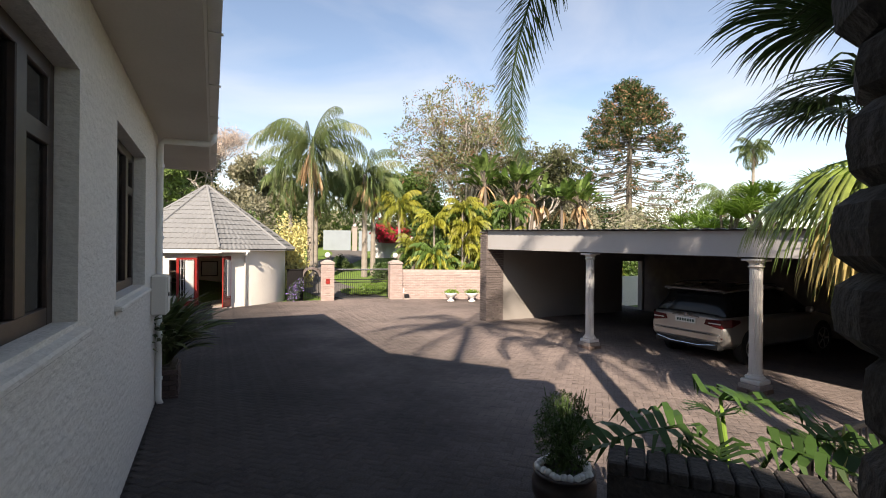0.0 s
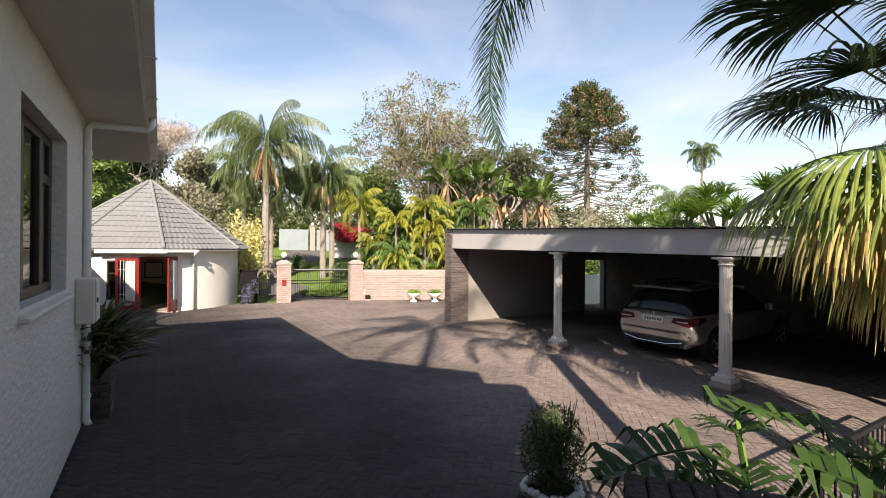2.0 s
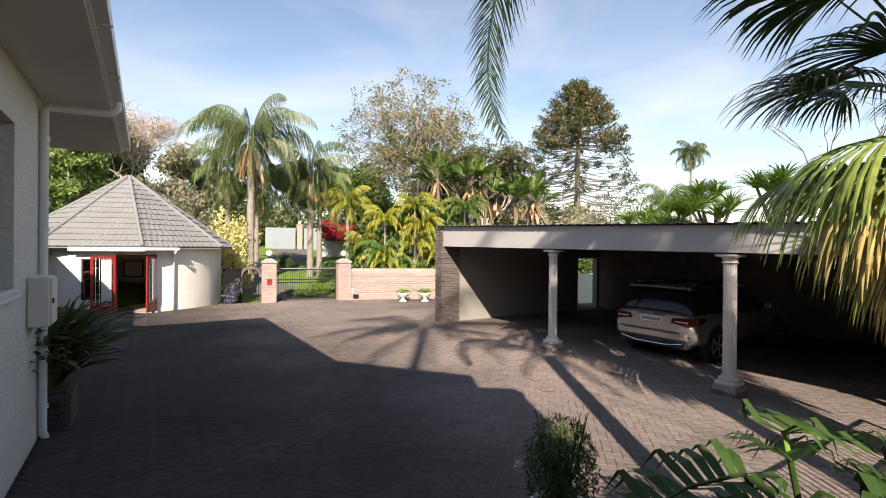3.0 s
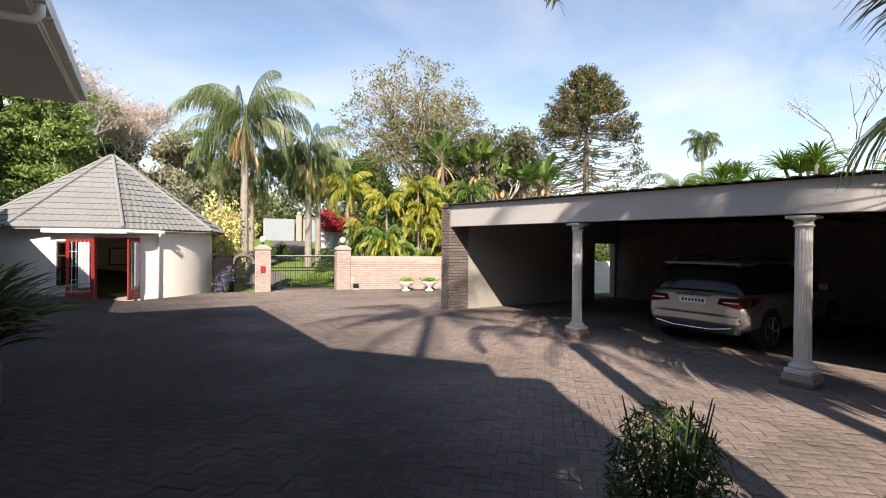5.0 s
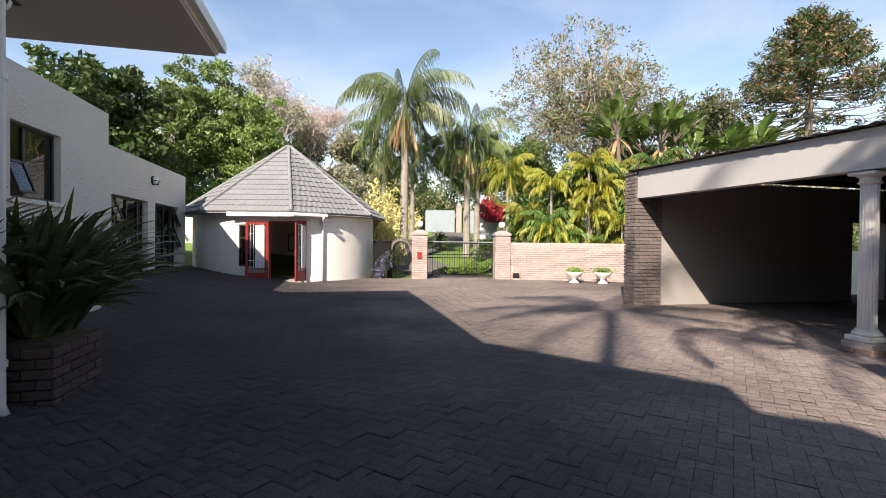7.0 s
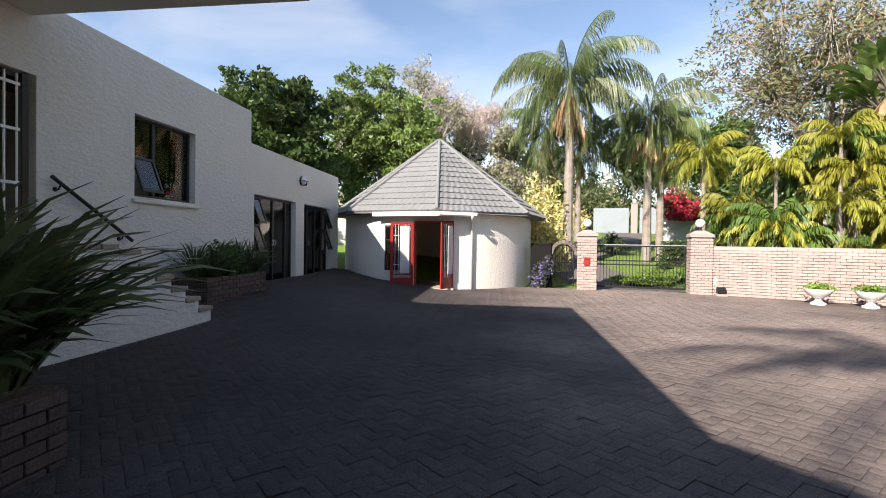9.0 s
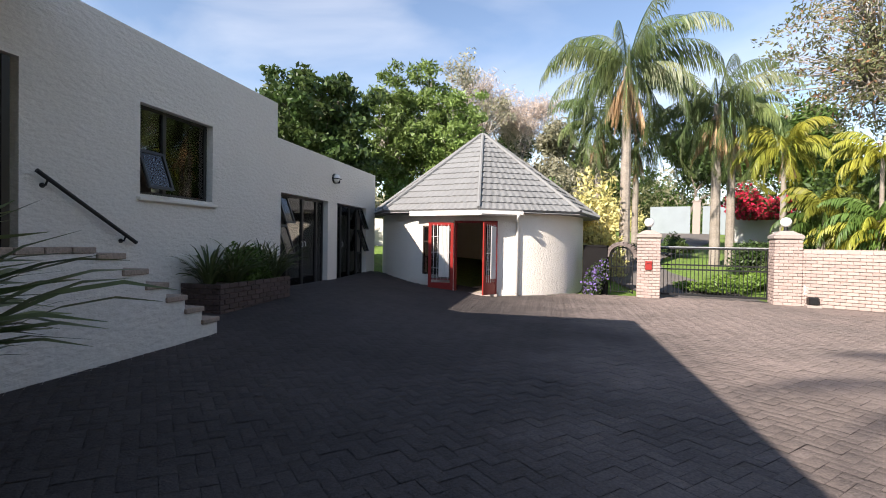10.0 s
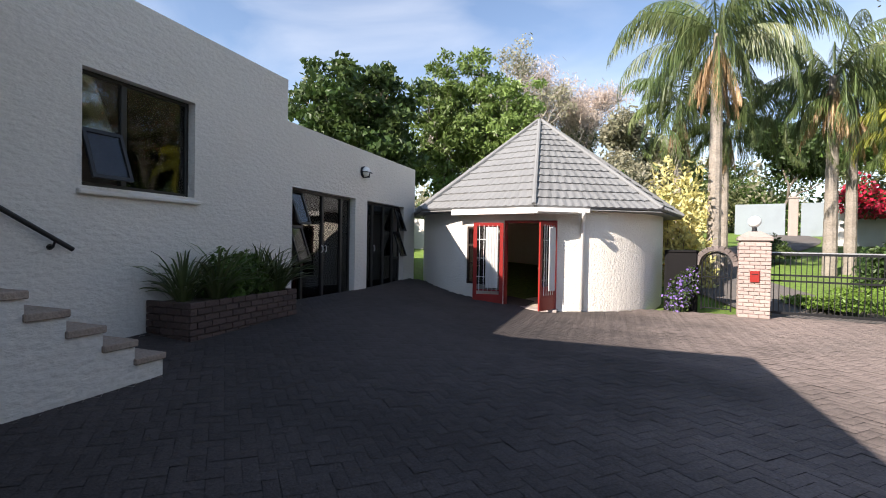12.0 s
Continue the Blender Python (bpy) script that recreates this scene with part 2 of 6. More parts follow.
# ---- mesh tools ----
class Shape:
    """Vertices and faces of one mesh, gathered piece by piece."""

    def __init__(self):
        self.v, self.f = [], []

    def add(self, verts, faces):
        k = len(self.v)
        self.v += [tuple(p) for p in verts]
        self.f += [tuple(i + k for i in f) for f in faces]
        return self

    def box(self, lo, hi, m=None, chamfer=0.0):
        (x0, y0, z0), (x1, y1, z1) = lo, hi
        if chamfer:
            c = min(chamfer, (x1 - x0) * 0.45, (y1 - y0) * 0.45, (z1 - z0) * 0.45)
            vs, idx = [], {}
            for ix, x in enumerate((x0, x1)):
                for iy, y in enumerate((y0, y1)):
                    for iz, z in enumerate((z0, z1)):
                        sx, sy, sz = (c, -c)[ix], (c, -c)[iy], (c, -c)[iz]
                        for ax, p in enumerate(((x, y + sy, z + sz), (x + sx, y, z + sz), (x + sx, y + sy, z))):
                            idx[ix, iy, iz, ax] = len(vs)
                            vs.append(p)
            fs = []
            for s in (0, 1):
                q = [(0, 0), (1, 0), (1, 1), (0, 1)]
                fs += [tuple(idx[s, a, b, 0] for a, b in q), tuple(idx[a, s, b, 1] for a, b in q), tuple(idx[a, b, s, 2] for a, b in q)]
            for a in (0, 1):
                for b in (0, 1):
                    fs.append((idx[a, b, 0, 0], idx[a, b, 1, 0], idx[a, b, 1, 1], idx[a, b, 0, 1]))
                    fs.append((idx[a, 0, b, 0], idx[a, 1, b, 0], idx[a, 1, b, 2], idx[a, 0, b, 2]))
                    fs.append((idx[0, a, b, 1], idx[1, a, b, 1], idx[1, a, b, 2], idx[0, a, b, 2]))
                    for d in (0, 1):
                        fs.append((idx[a, b, d, 0], idx[a, b, d, 1], idx[a, b, d, 2]))
        else:
            vs = [(x, y, z) for x in (x0, x1) for y in (y0, y1) for z in (z0, z1)]
            fs = [(0, 1, 3, 2), (4, 6, 7, 5), (0, 4, 5, 1), (2, 3, 7, 6), (0, 2, 6, 4), (1, 5, 7, 3)]
        if m is not None:
            vs = [m @ Vector(p) for p in vs]
        return self.add(vs, fs)

    def lathe(self, profile, sides=24, centre=(0, 0), m=None, start=0.0):
        """Turned about the z axis: (radius, height) pairs from the bottom up; closed at both ends."""
        vs = [(centre[0] + r * math.cos(start + 2 * math.pi * i / sides), centre[1] + r * math.sin(start + 2 * math.pi * i / sides), z) for r, z in profile for i in range(sides)]
        fs = [(j * sides + i, j * sides + (i + 1) % sides, (j + 1) * sides + (i + 1) % sides, (j + 1) * sides + i) for j in range(len(profile) - 1) for i in range(sides)]
        fs += [tuple(range(sides))[::-1], tuple(range((len(profile) - 1) * sides, len(profile) * sides))]
        if m is not None:
            vs = [m @ Vector(p) for p in vs]
        return self.add(vs, fs)

    def tube(self, points, radii, sides=8):
        """A round bar along points."""
        if isinstance(radii, (int, float)):
            radii = [radii] * len(points)
        pts = [Vector(p) for p in points]
        vs = []
        for i, p in enumerate(pts):
            d = (pts[min(i + 1, len(pts) - 1)] - pts[max(i - 1, 0)]).normalized()
            a = d.orthogonal().normalized() if i == 0 else (a - d * a.dot(d)).normalized()
            b = d.cross(a)
            vs += [p + (a * math.cos(2 * math.pi * k / sides) + b * math.sin(2 * math.pi * k / sides)) * radii[i] for k in range(sides)]
        fs = [(j * sides + k, j * sides + (k + 1) % sides, (j + 1) * sides + (k + 1) % sides, (j + 1) * sides + k) for j in range(len(pts) - 1) for k in range(sides)]
        fs += [tuple(range(sides))[::-1], tuple(range((len(pts) - 1) * sides, len(pts) * sides))]
        return self.add(vs, fs)

    def mesh(self, name, material, smooth=False):
        me = bpy.data.meshes.new(name)
        me.from_pydata(self.v, [], self.f)
        b = bmesh.new()
        b.from_mesh(me)
        if len(self.f) < 60000:
            bmesh.ops.recalc_face_normals(b, faces=b.faces)
        b.to_mesh(me)
        b.free()
        if smooth:
            for p in me.polygons:
                p.use_smooth = len(p.vertices) < 5
        if material:
            me.materials.append(material)
        return me


def thing(name, label, category, at=(0, 0, 0), rz=0.0, group="", kind=""):
    ob = new(name)
    ob.matrix_world = pose(*at, 0, 0, rz)
    return tagged(ob, label, category, group, kind)


def part(name, shape, material, parent, label="", smooth=False):
    ob = new(name, shape.mesh(name, material, smooth) if isinstance(shape, Shape) else shape)
    ob.parent = parent
    return tagged(ob, label)


def solid(name, shape, material, label, category, kind="structure", group="", smooth=False):
    return tagged(new(name, shape.mesh(name, material, smooth)), label, category, group, kind)


def ease(a, b, x):
    t = min(1.0, max(0.0, (x - a) / (b - a)))
    return t * t * (3 - 2 * t)


def ground_z(x, y):
    """Height of the ground: a level court, higher along the house, rising beyond the gate."""
    z = min(1.0, max(0.0, (0.3 - x) / 3.9)) ** 0.85 * (0.29 + 0.14 * ease(12.0, 17.0, y) + 0.11 * ease(20.0, 24.0, y))
    if y > 22.3:
        z += (min(y, 42) - 22.3) * 0.125 * ease(22.3, 26.0, y) + max(0.0, y - 42) * 0.03
    return z


# ---- plants ----
def leaf_mat(name, base, other, rough=0.45):
    return node_mat(name, tuple(1.25 * c for c in base), rough, grain=0.15, grain_size=8, stain=0.6, stain_size=0.8, other=tuple(1.25 * c for c in other), piece=0.35, spec=0.35, through_light=0.32)


LEAF = leaf_mat("green_leaves", (0.085, 0.14, 0.03), (0.04, 0.08, 0.02))
DARKLEAF = leaf_mat("dark_green_leaves", (0.045, 0.08, 0.022), (0.075, 0.085, 0.03))
BRIGHTLEAF = leaf_mat("bright_green_leaves", (0.15, 0.24, 0.04), (0.08, 0.15, 0.03))
YELLOWLEAF = leaf_mat("yellow_variegated_leaves", (0.55, 0.49, 0.22), (0.36, 0.37, 0.12))
GOLDLEAF = leaf_mat("golden_green_fronds", (0.26, 0.25, 0.035), (0.10, 0.16, 0.03))
GREYLEAF = leaf_mat("sparse_grey_leaves", (0.24, 0.235, 0.15), (0.34, 0.30, 0.23))
AIRYLEAF = leaf_mat("small_olive_leaves", (0.125, 0.14, 0.062), (0.21, 0.19, 0.12))
MIDLEAF = leaf_mat("olive_green_leaves", (0.155, 0.22, 0.06), (0.08, 0.115, 0.035))
PALE = leaf_mat("pale_dry_twigs", (0.46, 0.38, 0.33), (0.34, 0.28, 0.22))
RUSTLEAF = leaf_mat("brown_pods", (0.24, 0.13, 0.07), (0.33, 0.19, 0.12))
DEADLEAF = leaf_mat("dead_fronds", (0.36, 0.24, 0.13), (0.24, 0.16, 0.09))
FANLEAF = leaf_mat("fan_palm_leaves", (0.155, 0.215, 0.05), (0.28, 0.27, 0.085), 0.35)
# The palm green again, darkened to paint shade on upper leaves and hanging frond
SHADEFAN = leaf_mat("shaded_palm_leaves", (0.026, 0.045, 0.013), (0.045, 0.062, 0.018), 0.45)
PINNATE = leaf_mat("feather_palm_leaves", (0.10, 0.145, 0.05), (0.19, 0.19, 0.08), 0.4)
RED = leaf_mat("red_bracts", (0.42, 0.02, 0.05), (0.30, 0.02, 0.05))
PURPLE = leaf_mat("purple_flowers", (0.22, 0.13, 0.42), (0.35, 0.28, 0.55))
FLAX = leaf_mat("striped_strap_leaves", (0.06, 0.085, 0.028), (0.24, 0.24, 0.12), 0.35)
PALEBARK = node_mat("pale_bark", (0.36, 0.32, 0.28), 0.9, grain=0.2, grain_size=20, stain=0.4, stain_size=2, bump=0.6, bump_size=25)
BARK = node_mat("grey_bark", (0.17, 0.14, 0.11), 0.9, grain=0.3, grain_size=20, stain=0.5, stain_size=2, bump=0.9, bump_size=25)
PALMBARK = node_mat("palm_trunk", (0.27, 0.235, 0.195), 0.9, grain=0.2, grain_size=20, stain=0.5, stain_size=3, other=(0.20, 0.16, 0.12), bump=0.9, bump_size=18)


def leaves(centres, size, droop=0.3, slim=0.45, rng=None):
    """Many folded leaves, one at each centre, turned at random."""
    c = np.asarray(centres, float)
    n = len(c)
    a = rng.normal(size=(n, 3))
    a[:, 2] -= droop
    a /= np.linalg.norm(a, axis=1)[:, None]
    b = np.cross(a, rng.normal(size=(n, 3)))
    b /= np.linalg.norm(b, axis=1)[:, None] + 1e-9
    s = size * rng.uniform(0.6, 1.3, n)[:, None]
    up = np.cross(a, b)
    v = np.stack([c - a * s, c + b * s * slim + up * s * 0.12, c + a * s, c - b * s * slim + up * s * 0.12], 1).reshape(-1, 3)
    k = np.arange(n) * 4
    f = np.concatenate([np.stack([k, k + 1, k + 2], 1), np.stack([k, k + 2, k + 3], 1)])
    return v, f


def cloud_mesh(name, v, f, material):
    me = bpy.data.meshes.new(name)
    me.vertices.add(len(v))
    me.vertices.foreach_set("co", np.asarray(v, np.float32).ravel())
    me.loops.add(f.size)
    me.loops.foreach_set("vertex_index", f.astype(np.int32).ravel())
    me.polygons.add(len(f))
    me.polygons.foreach_set("loop_start", np.arange(0, f.size, f.shape[1], dtype=np.int32))
    me.polygons.foreach_set("loop_total", np.full(len(f), f.shape[1], np.int32))
    me.materials.append(material)
    me.update(calc_edges=True)
    return me


def limbs(rng, base, height, spread, levels=4, fork=3, first=0.35, r0=0.18, up=0.5, deep=2):
    """Forked limbs: the shape of the wood, and the tips and outer stretches on which leaves sit."""
    wood, tips = Shape(), []

    def grow(p, d, length, r, level):
        q = p + d * length * 0.5 + Vector(rng.normal(0, length * 0.05, 3))
        e = p + d * length + Vector(rng.normal(0, length * 0.07, 3))
        wood.tube([p, q, e], [r, r * 0.85, r * 0.68], 6 if level < 2 else 4)
        if level >= levels - deep:
            tips.append((q, level))
        if level == levels:
            tips.append((e, level))
            return
        for k in range(fork + (1 if rng.random() < 0.4 else 0)):
            t = Vector((rng.normal(0, spread), rng.normal(0, spread), rng.normal(up, 0.35)))
            grow(e if k < 2 else p.lerp(e, rng.uniform(0.5, 1.0)), (d * 0.8 + t).normalized(), length * rng.uniform(0.58, 0.82), r * 0.62, level + 1)

    grow(Vector(base), Vector((rng.normal(0, 0.06), rng.normal(0, 0.06), 1)).normalized(), height * first, r0, 0)
    return wood, tips


def tree(name, label, at, height, spread, leaf, size, per_tip, seed, puff=0.7, levels=4, fork=3, first=0.33, r0=0.2, up=0.5, second=None, group="", bark=None, deep=2, slim=0.45):
    rng = np.random.default_rng(seed)
    wood, tips = limbs(rng, (0, 0, -0.2), height, spread, levels, fork, first, r0, up, deep)
    k = height / max(p.z for p, _ in tips)
    rng = np.random.default_rng(seed)
    wood, tips = limbs(rng, (0, 0, -0.2), height, spread, levels, fork, first, r0 / k, up, deep)
    for i, p in enumerate(wood.v):
        wood.v[i] = (p[0] * k, p[1] * k, p[2] * k if p[2] > 0 else p[2])
    ob = thing(name, label, "tree", (*at[:2], at[2]), group=group)
    part("trunk", wood, bark or BARK, ob, smooth=True)
    pts = np.array([tuple(p * k) for p, lv in tips])
    if per_tip:
        c = np.repeat(pts, per_tip, 0)
        off = rng.normal(size=c.shape)
        off *= (rng.random(len(c)) ** 0.4 * puff / (np.linalg.norm(off, axis=1) + 1e-9))[:, None]
        c = c + off * np.array([1, 1, 0.7])
        split = rng.random(len(c)) < (0.16 if second else 0.0)
        ob_c = part("crown", cloud_mesh("crown", *leaves(c[~split], size, rng=rng, slim=slim), leaf), None, ob)
        if second:
            part("blossom", cloud_mesh("blossom", *leaves(c[split], size, rng=rng), second), None, ob)
    return ob


def dome_tree(name, label, at, centre_z, radii, leaf, size, heads, per_head, seed, puff=0.6, second=None, bark=None, slim=0.45, shell=0.45, fork_z=None, r0=0.22):
    """A tree whose limbs reach out from a forked trunk to many leaf clumps through its crown."""
    rng = np.random.default_rng(seed)
    ob = thing(name, label, "tree", at)
    d = rng.normal(size=(heads, 3))
    d /= np.linalg.norm(d, axis=1)[:, None]
    lump = 1 + 0.14 * np.sin(d[:, 0] * 5 + seed) * np.sin(d[:, 1] * 4 + 2 * seed) + 0.12 * np.sin(d[:, 2] * 6 + seed)
    pts = d * (rng.random(heads) ** shell * lump)[:, None] * np.array(radii) + np.array([0, 0, centre_z])
    low = fork_z or max(1.0, centre_z - radii[2] * 0.85)
    wood = Shape().tube([(0, 0, -0.3), (0.05, 0, low * 0.5), (0, 0, low)], [r0, r0 * 0.85, r0 * 0.7], 8)
    limbs_n = 9
    ends = []
    for k in range(limbs_n):
        a = k * 2.4 + rng.normal(0, 0.2)
        e = Vector((radii[0] * 0.42 * math.cos(a), radii[1] * 0.42 * math.sin(a), centre_z + radii[2] * rng.uniform(-0.3, 0.55)))
        root = Vector((0, 0, low * rng.uniform(0.75, 1.0)))
        mid = root.lerp(e, 0.5) + Vector((0, 0, 0.12 * radii[2])) + Vector(rng.normal(0, 0.15, 3))
        wood.tube([root, mid, e], [r0 * 0.5, r0 * 0.36, r0 * 0.2], 6)
        ends.append((mid, e))
    for q in pts:
        v = Vector(q)
        mid, e = min(ends, key=lambda w: (w[1] - v).length)
        start = mid.lerp(e, rng.uniform(0.3, 1.0))
        wood.tube([start, start.lerp(v, 0.5) + Vector(rng.normal(0, 0.12, 3)), v], [r0 * 0.16, r0 * 0.1, r0 * 0.03], 4)
    part("trunk", wood, bark or BARK, ob, smooth=True)
    c = np.repeat(pts, per_head, 0)
    off = rng.normal(size=c.shape)
    off *= (rng.random(len(c)) ** 0.5 * puff / (np.linalg.norm(off, axis=1) + 1e-9))[:, None]
    c = c + off * np.array([1, 1, 0.65])
    split = rng.random(len(c)) < (0.14 if second else 0.0)
    part("crown", cloud_mesh("crown", *leaves(c[~split], size, rng=rng, slim=slim), leaf), None, ob)
    if second:
        part("blossom", cloud_mesh("blossom", *leaves(c[split], size, rng=rng, slim=slim), second), None, ob)
    return ob


def shrub(name, label, at, radii, leaf, size, count, seed, category="shrub", lumps=14, flowers=None, group=""):
    rng = np.random.default_rng(seed)
    ob = thing(name, label, category, at, group=group)
    d = rng.normal(size=(lumps, 3))
    d[:, 2] = np.abs(d[:, 2])
    d /= np.linalg.norm(d, axis=1)[:, None]
    heads = d * np.array(radii) * rng.uniform(0.45, 0.85, lumps)[:, None]
    stems = Shape()
    for h in heads:
        stems.tube([(0, 0, 0), tuple(h * 0.5 + rng.normal(0, 0.05, 3)), tuple(h)], [0.03, 0.02, 0.008], 4)
    part("branching", stems, BARK, ob)
    pick = rng.integers(0, lumps, count)
    off = rng.normal(size=(count, 3))
    off *= (rng.random(count) ** 0.33 * 0.42 / np.linalg.norm(off, axis=1))[:, None] * np.array(radii)
    c = heads[pick] + off
    c[:, 2] = np.abs(c[:, 2])
    part("foliage", cloud_mesh("foliage", *leaves(c, size, rng=rng), leaf), None, ob)
    if flowers:
        m, share = flowers
        e = c[: int(count * share)] * rng.uniform(1.0, 1.12, (int(count * share), 1))
        tagged(part("flower_mass", cloud_mesh("flower_mass", *leaves(e, size * 0.9, rng=rng, slim=0.8), m), None, ob), kind="stuff")
    return ob


def frond(rng, shape_v, shape_f, base, azimuth, lift, length, leaflet, droop=1.0, count=46, hang=0.9, width=0.022):
    """One feather frond: an arching rib with hanging leaflets on both sides."""
    d = np.array([math.cos(azimuth), math.sin(azimuth), 0])
    side = np.array([-math.sin(azimuth), math.cos(azimuth), 0])
    pts = []
    p, ang = np.array(base, float), lift
    steps = 14
    for i in range(steps + 1):
        pts.append(p.copy())
        p = p + (d * math.cos(ang) + np.array([0, 0, math.sin(ang)])) * length / steps
        ang -= droop * (0.05 + 0.16 * i / steps)
    pts = np.array(pts)
    for i in range(steps):
        r = 0.022 * (1 - i / steps) + 0.006
        k = len(shape_v)
        shape_v.extend([pts[i] + side * r, pts[i] - side * r, pts[i + 1] - side * r * 0.9, pts[i + 1] + side * r * 0.9])
        shape_f.append((k, k + 1, k + 2, k + 3))
    for j in range(count):
        u = 0.12 + 0.88 * j / count
        i = min(int(u * steps), steps - 1)
        q = pts[i] + (pts[i + 1] - pts[i]) * (u * steps - i)
        along = pts[i + 1] - pts[i]
        along = along / np.linalg.norm(along)
        ll = leaflet * (math.sin(math.pi * min(1.0, 0.18 + u * 0.8)) ** 0.6) * rng.uniform(0.8, 1.15)
        for s in (-1, 1):
            o = side * s * (1 - hang * 0.6) + along * 0.55 + np.array([0, 0, -hang * rng.uniform(0.5, 1.1)]) + rng.normal(0, 0.1, 3)
            o /= np.linalg.norm(o)
            o2 = o + np.array([0, 0, -0.7 * hang])
            o2 /= np.linalg.norm(o2)
            m1, m2 = q + o * ll * 0.5, q + o * ll * 0.5 + o2 * ll * 0.5
            w = along * width
            k = len(shape_v)
            shape_v.extend([q + w * 0.6, q - w * 0.6, m1 - w, m1 + w, m2 - w * 0.15, m2 + w * 0.15])
            shape_f.extend([(k, k + 1, k + 2, k + 3), (k + 3, k + 2, k + 4, k + 5)])


def feather_palm(name, label, at, height, length, fronds, seed, leaflet=0.75, radius=0.14, dead=5, leaf=None, lean=(0, 0), low=-0.5, trunks=1, count=46, group="", fine=0.022):
    """A palm with a ringed trunk, a crown of arching feather fronds and a skirt of dry ones."""
    rng = np.random.default_rng(seed)
    ob = thing(name, label, "palm tree", at, group=group)
    trunk = Shape()
    pts, rad = [], []
    n = max(8, int(height * 5))
    for i in range(n + 1):
        u = i / n
        pts.append((lean[0] * u * u, lean[1] * u * u, -0.2 + (height + 0.2) * u))
        rad.append(radius * (1.25 - 0.4 * u) * (1 + 0.06 * (i % 2)))
    trunk.tube(pts, rad, 10)
    part("trunk", trunk, PALMBARK, ob)
    top = np.array(pts[-1])
    v, f = [], []
    for i in range(fronds):
        lift = 1.35 - (1.35 - low) * (i / fronds) ** 0.9
        frond(rng, v, f, top + rng.normal(0, 0.04, 3), i * 2.39996 + rng.normal(0, 0.2), lift, length * rng.uniform(0.85, 1.1), leaflet, 1.15 + 0.35 * rng.random(), count, 0.9 if fine > 0.02 else 1.25, fine)
    part("crown", cloud_mesh("crown", np.array(v), np.array(f), leaf or PINNATE), None, ob)
    if dead:
        v, f = [], []
        for i in range(dead):
            frond(rng, v, f, top - np.array([0, 0, 0.15]), i * 2.1 + rng.random(), -1.05 - 0.4 * rng.random(), length * rng.uniform(0.4, 0.7), leaflet * 0.75, 0.14, count // 2 + 6, 1.3, 0.03)
        part("dry_skirt", cloud_mesh("dry_skirt", np.array(v), np.array(f), DEADLEAF), None, ob, "hanging brown dead fronds")
    return ob


def fan_leaf(rng, v, f, base, out, length, radius, segs=30, sweep=2.5, droop=1.0):
    """A fan leaf on its stalk: pleated segments that part and hang at their tips."""
    base, out = Vector(base), Vector(out).normalized()
    side = out.cross(Vector((0, 0, 1))).normalized()
    hub = base + out * length
    k = len(v)
    for a, b in ((base, hub),):
        v.extend([a + side * 0.02, a - side * 0.02, b - side * 0.014, b + side * 0.014])
        f.append((k, k + 1, k + 2, k + 3))
    nrm = side.cross(out).normalized()
    for i in range(segs):
        t = (i / (segs - 1) - 0.5) * sweep
        d = (out * math.cos(t) + side * math.sin(t)).normalized()
        e = (out * -math.sin(t) + side * math.cos(t)).normalized()
        w = 2 * math.tan(sweep / segs / 2)
        rr = radius * rng.uniform(0.88, 1.08) * (0.72 + 0.28 * math.cos(t))
        pts = []
        p, vel = hub.copy(), d.copy()
        for j in range(7):
            pts.append(p.copy())
            p = p + vel * rr / 6
            vel = (vel + Vector((0, 0, -1)) * droop * (0.05 + 0.10 * j) + Vector(rng.normal(0, 0.02, 3))).normalized()
        for j in range(6):
            u0, u1 = j / 6, (j + 1) / 6
            h0 = rr * u0 * w * 0.5 * (1.06 if j < 4 else 1 - (j - 3.4) / 2.7)
            h1 = rr * u1 * w * 0.5 * (1.06 if j < 3 else 1 - (j - 2.4) / 2.7)
            fold = nrm * (0.35 * rr * w * 0.3)
            k = len(v)
            v.extend([pts[j] - e * h0, pts[j] + fold * min(1, j), pts[j] + e * h0, pts[j + 1] - e * h1, pts[j + 1] + fold * (1 if j < 4 else 0.3), pts[j + 1] + e * h1])
            f.extend([(k, k + 1, k + 4, k + 3), (k + 1, k + 2, k + 5, k + 4)])


def strap_clump(rng, v, f, centre, count, length, width, spread=1.0, droop=1.0):
    """Long strap leaves that rise and arch over from one crown."""
    for i in range(count):
        az = rng.uniform(0, 2 * math.pi)
        ang = rng.uniform(0.75, 1.5)
        d = np.array([math.cos(az), math.sin(az), 0])
        side = np.array([-math.sin(az), math.cos(az), 0])
        ll = length * rng.uniform(0.55, 1.15)
        p = np.array(centre) + d * rng.uniform(0, 0.12) * spread
        tw = rng.normal(0, 0.5)
        prev = None
        for j in range(7):
            u = j / 6
            w = width * (0.55 + 0.9 * u) * (1 - u ** 3) * 0.9 + 0.002
            s2 = side * math.cos(tw * u) + np.array([0, 0, math.sin(tw * u)])
            k = len(v)
            v.extend([p - s2 * w, p + s2 * w])
            if j:
                f.append((k - 2, k - 1, k + 1, k))
            p = p + (d * math.cos(ang) * spread + np.array([0, 0, math.sin(ang)])) * ll / 6
            ang -= droop * (0.1 + 0.32 * u) * rng.uniform(0.6, 1.3)


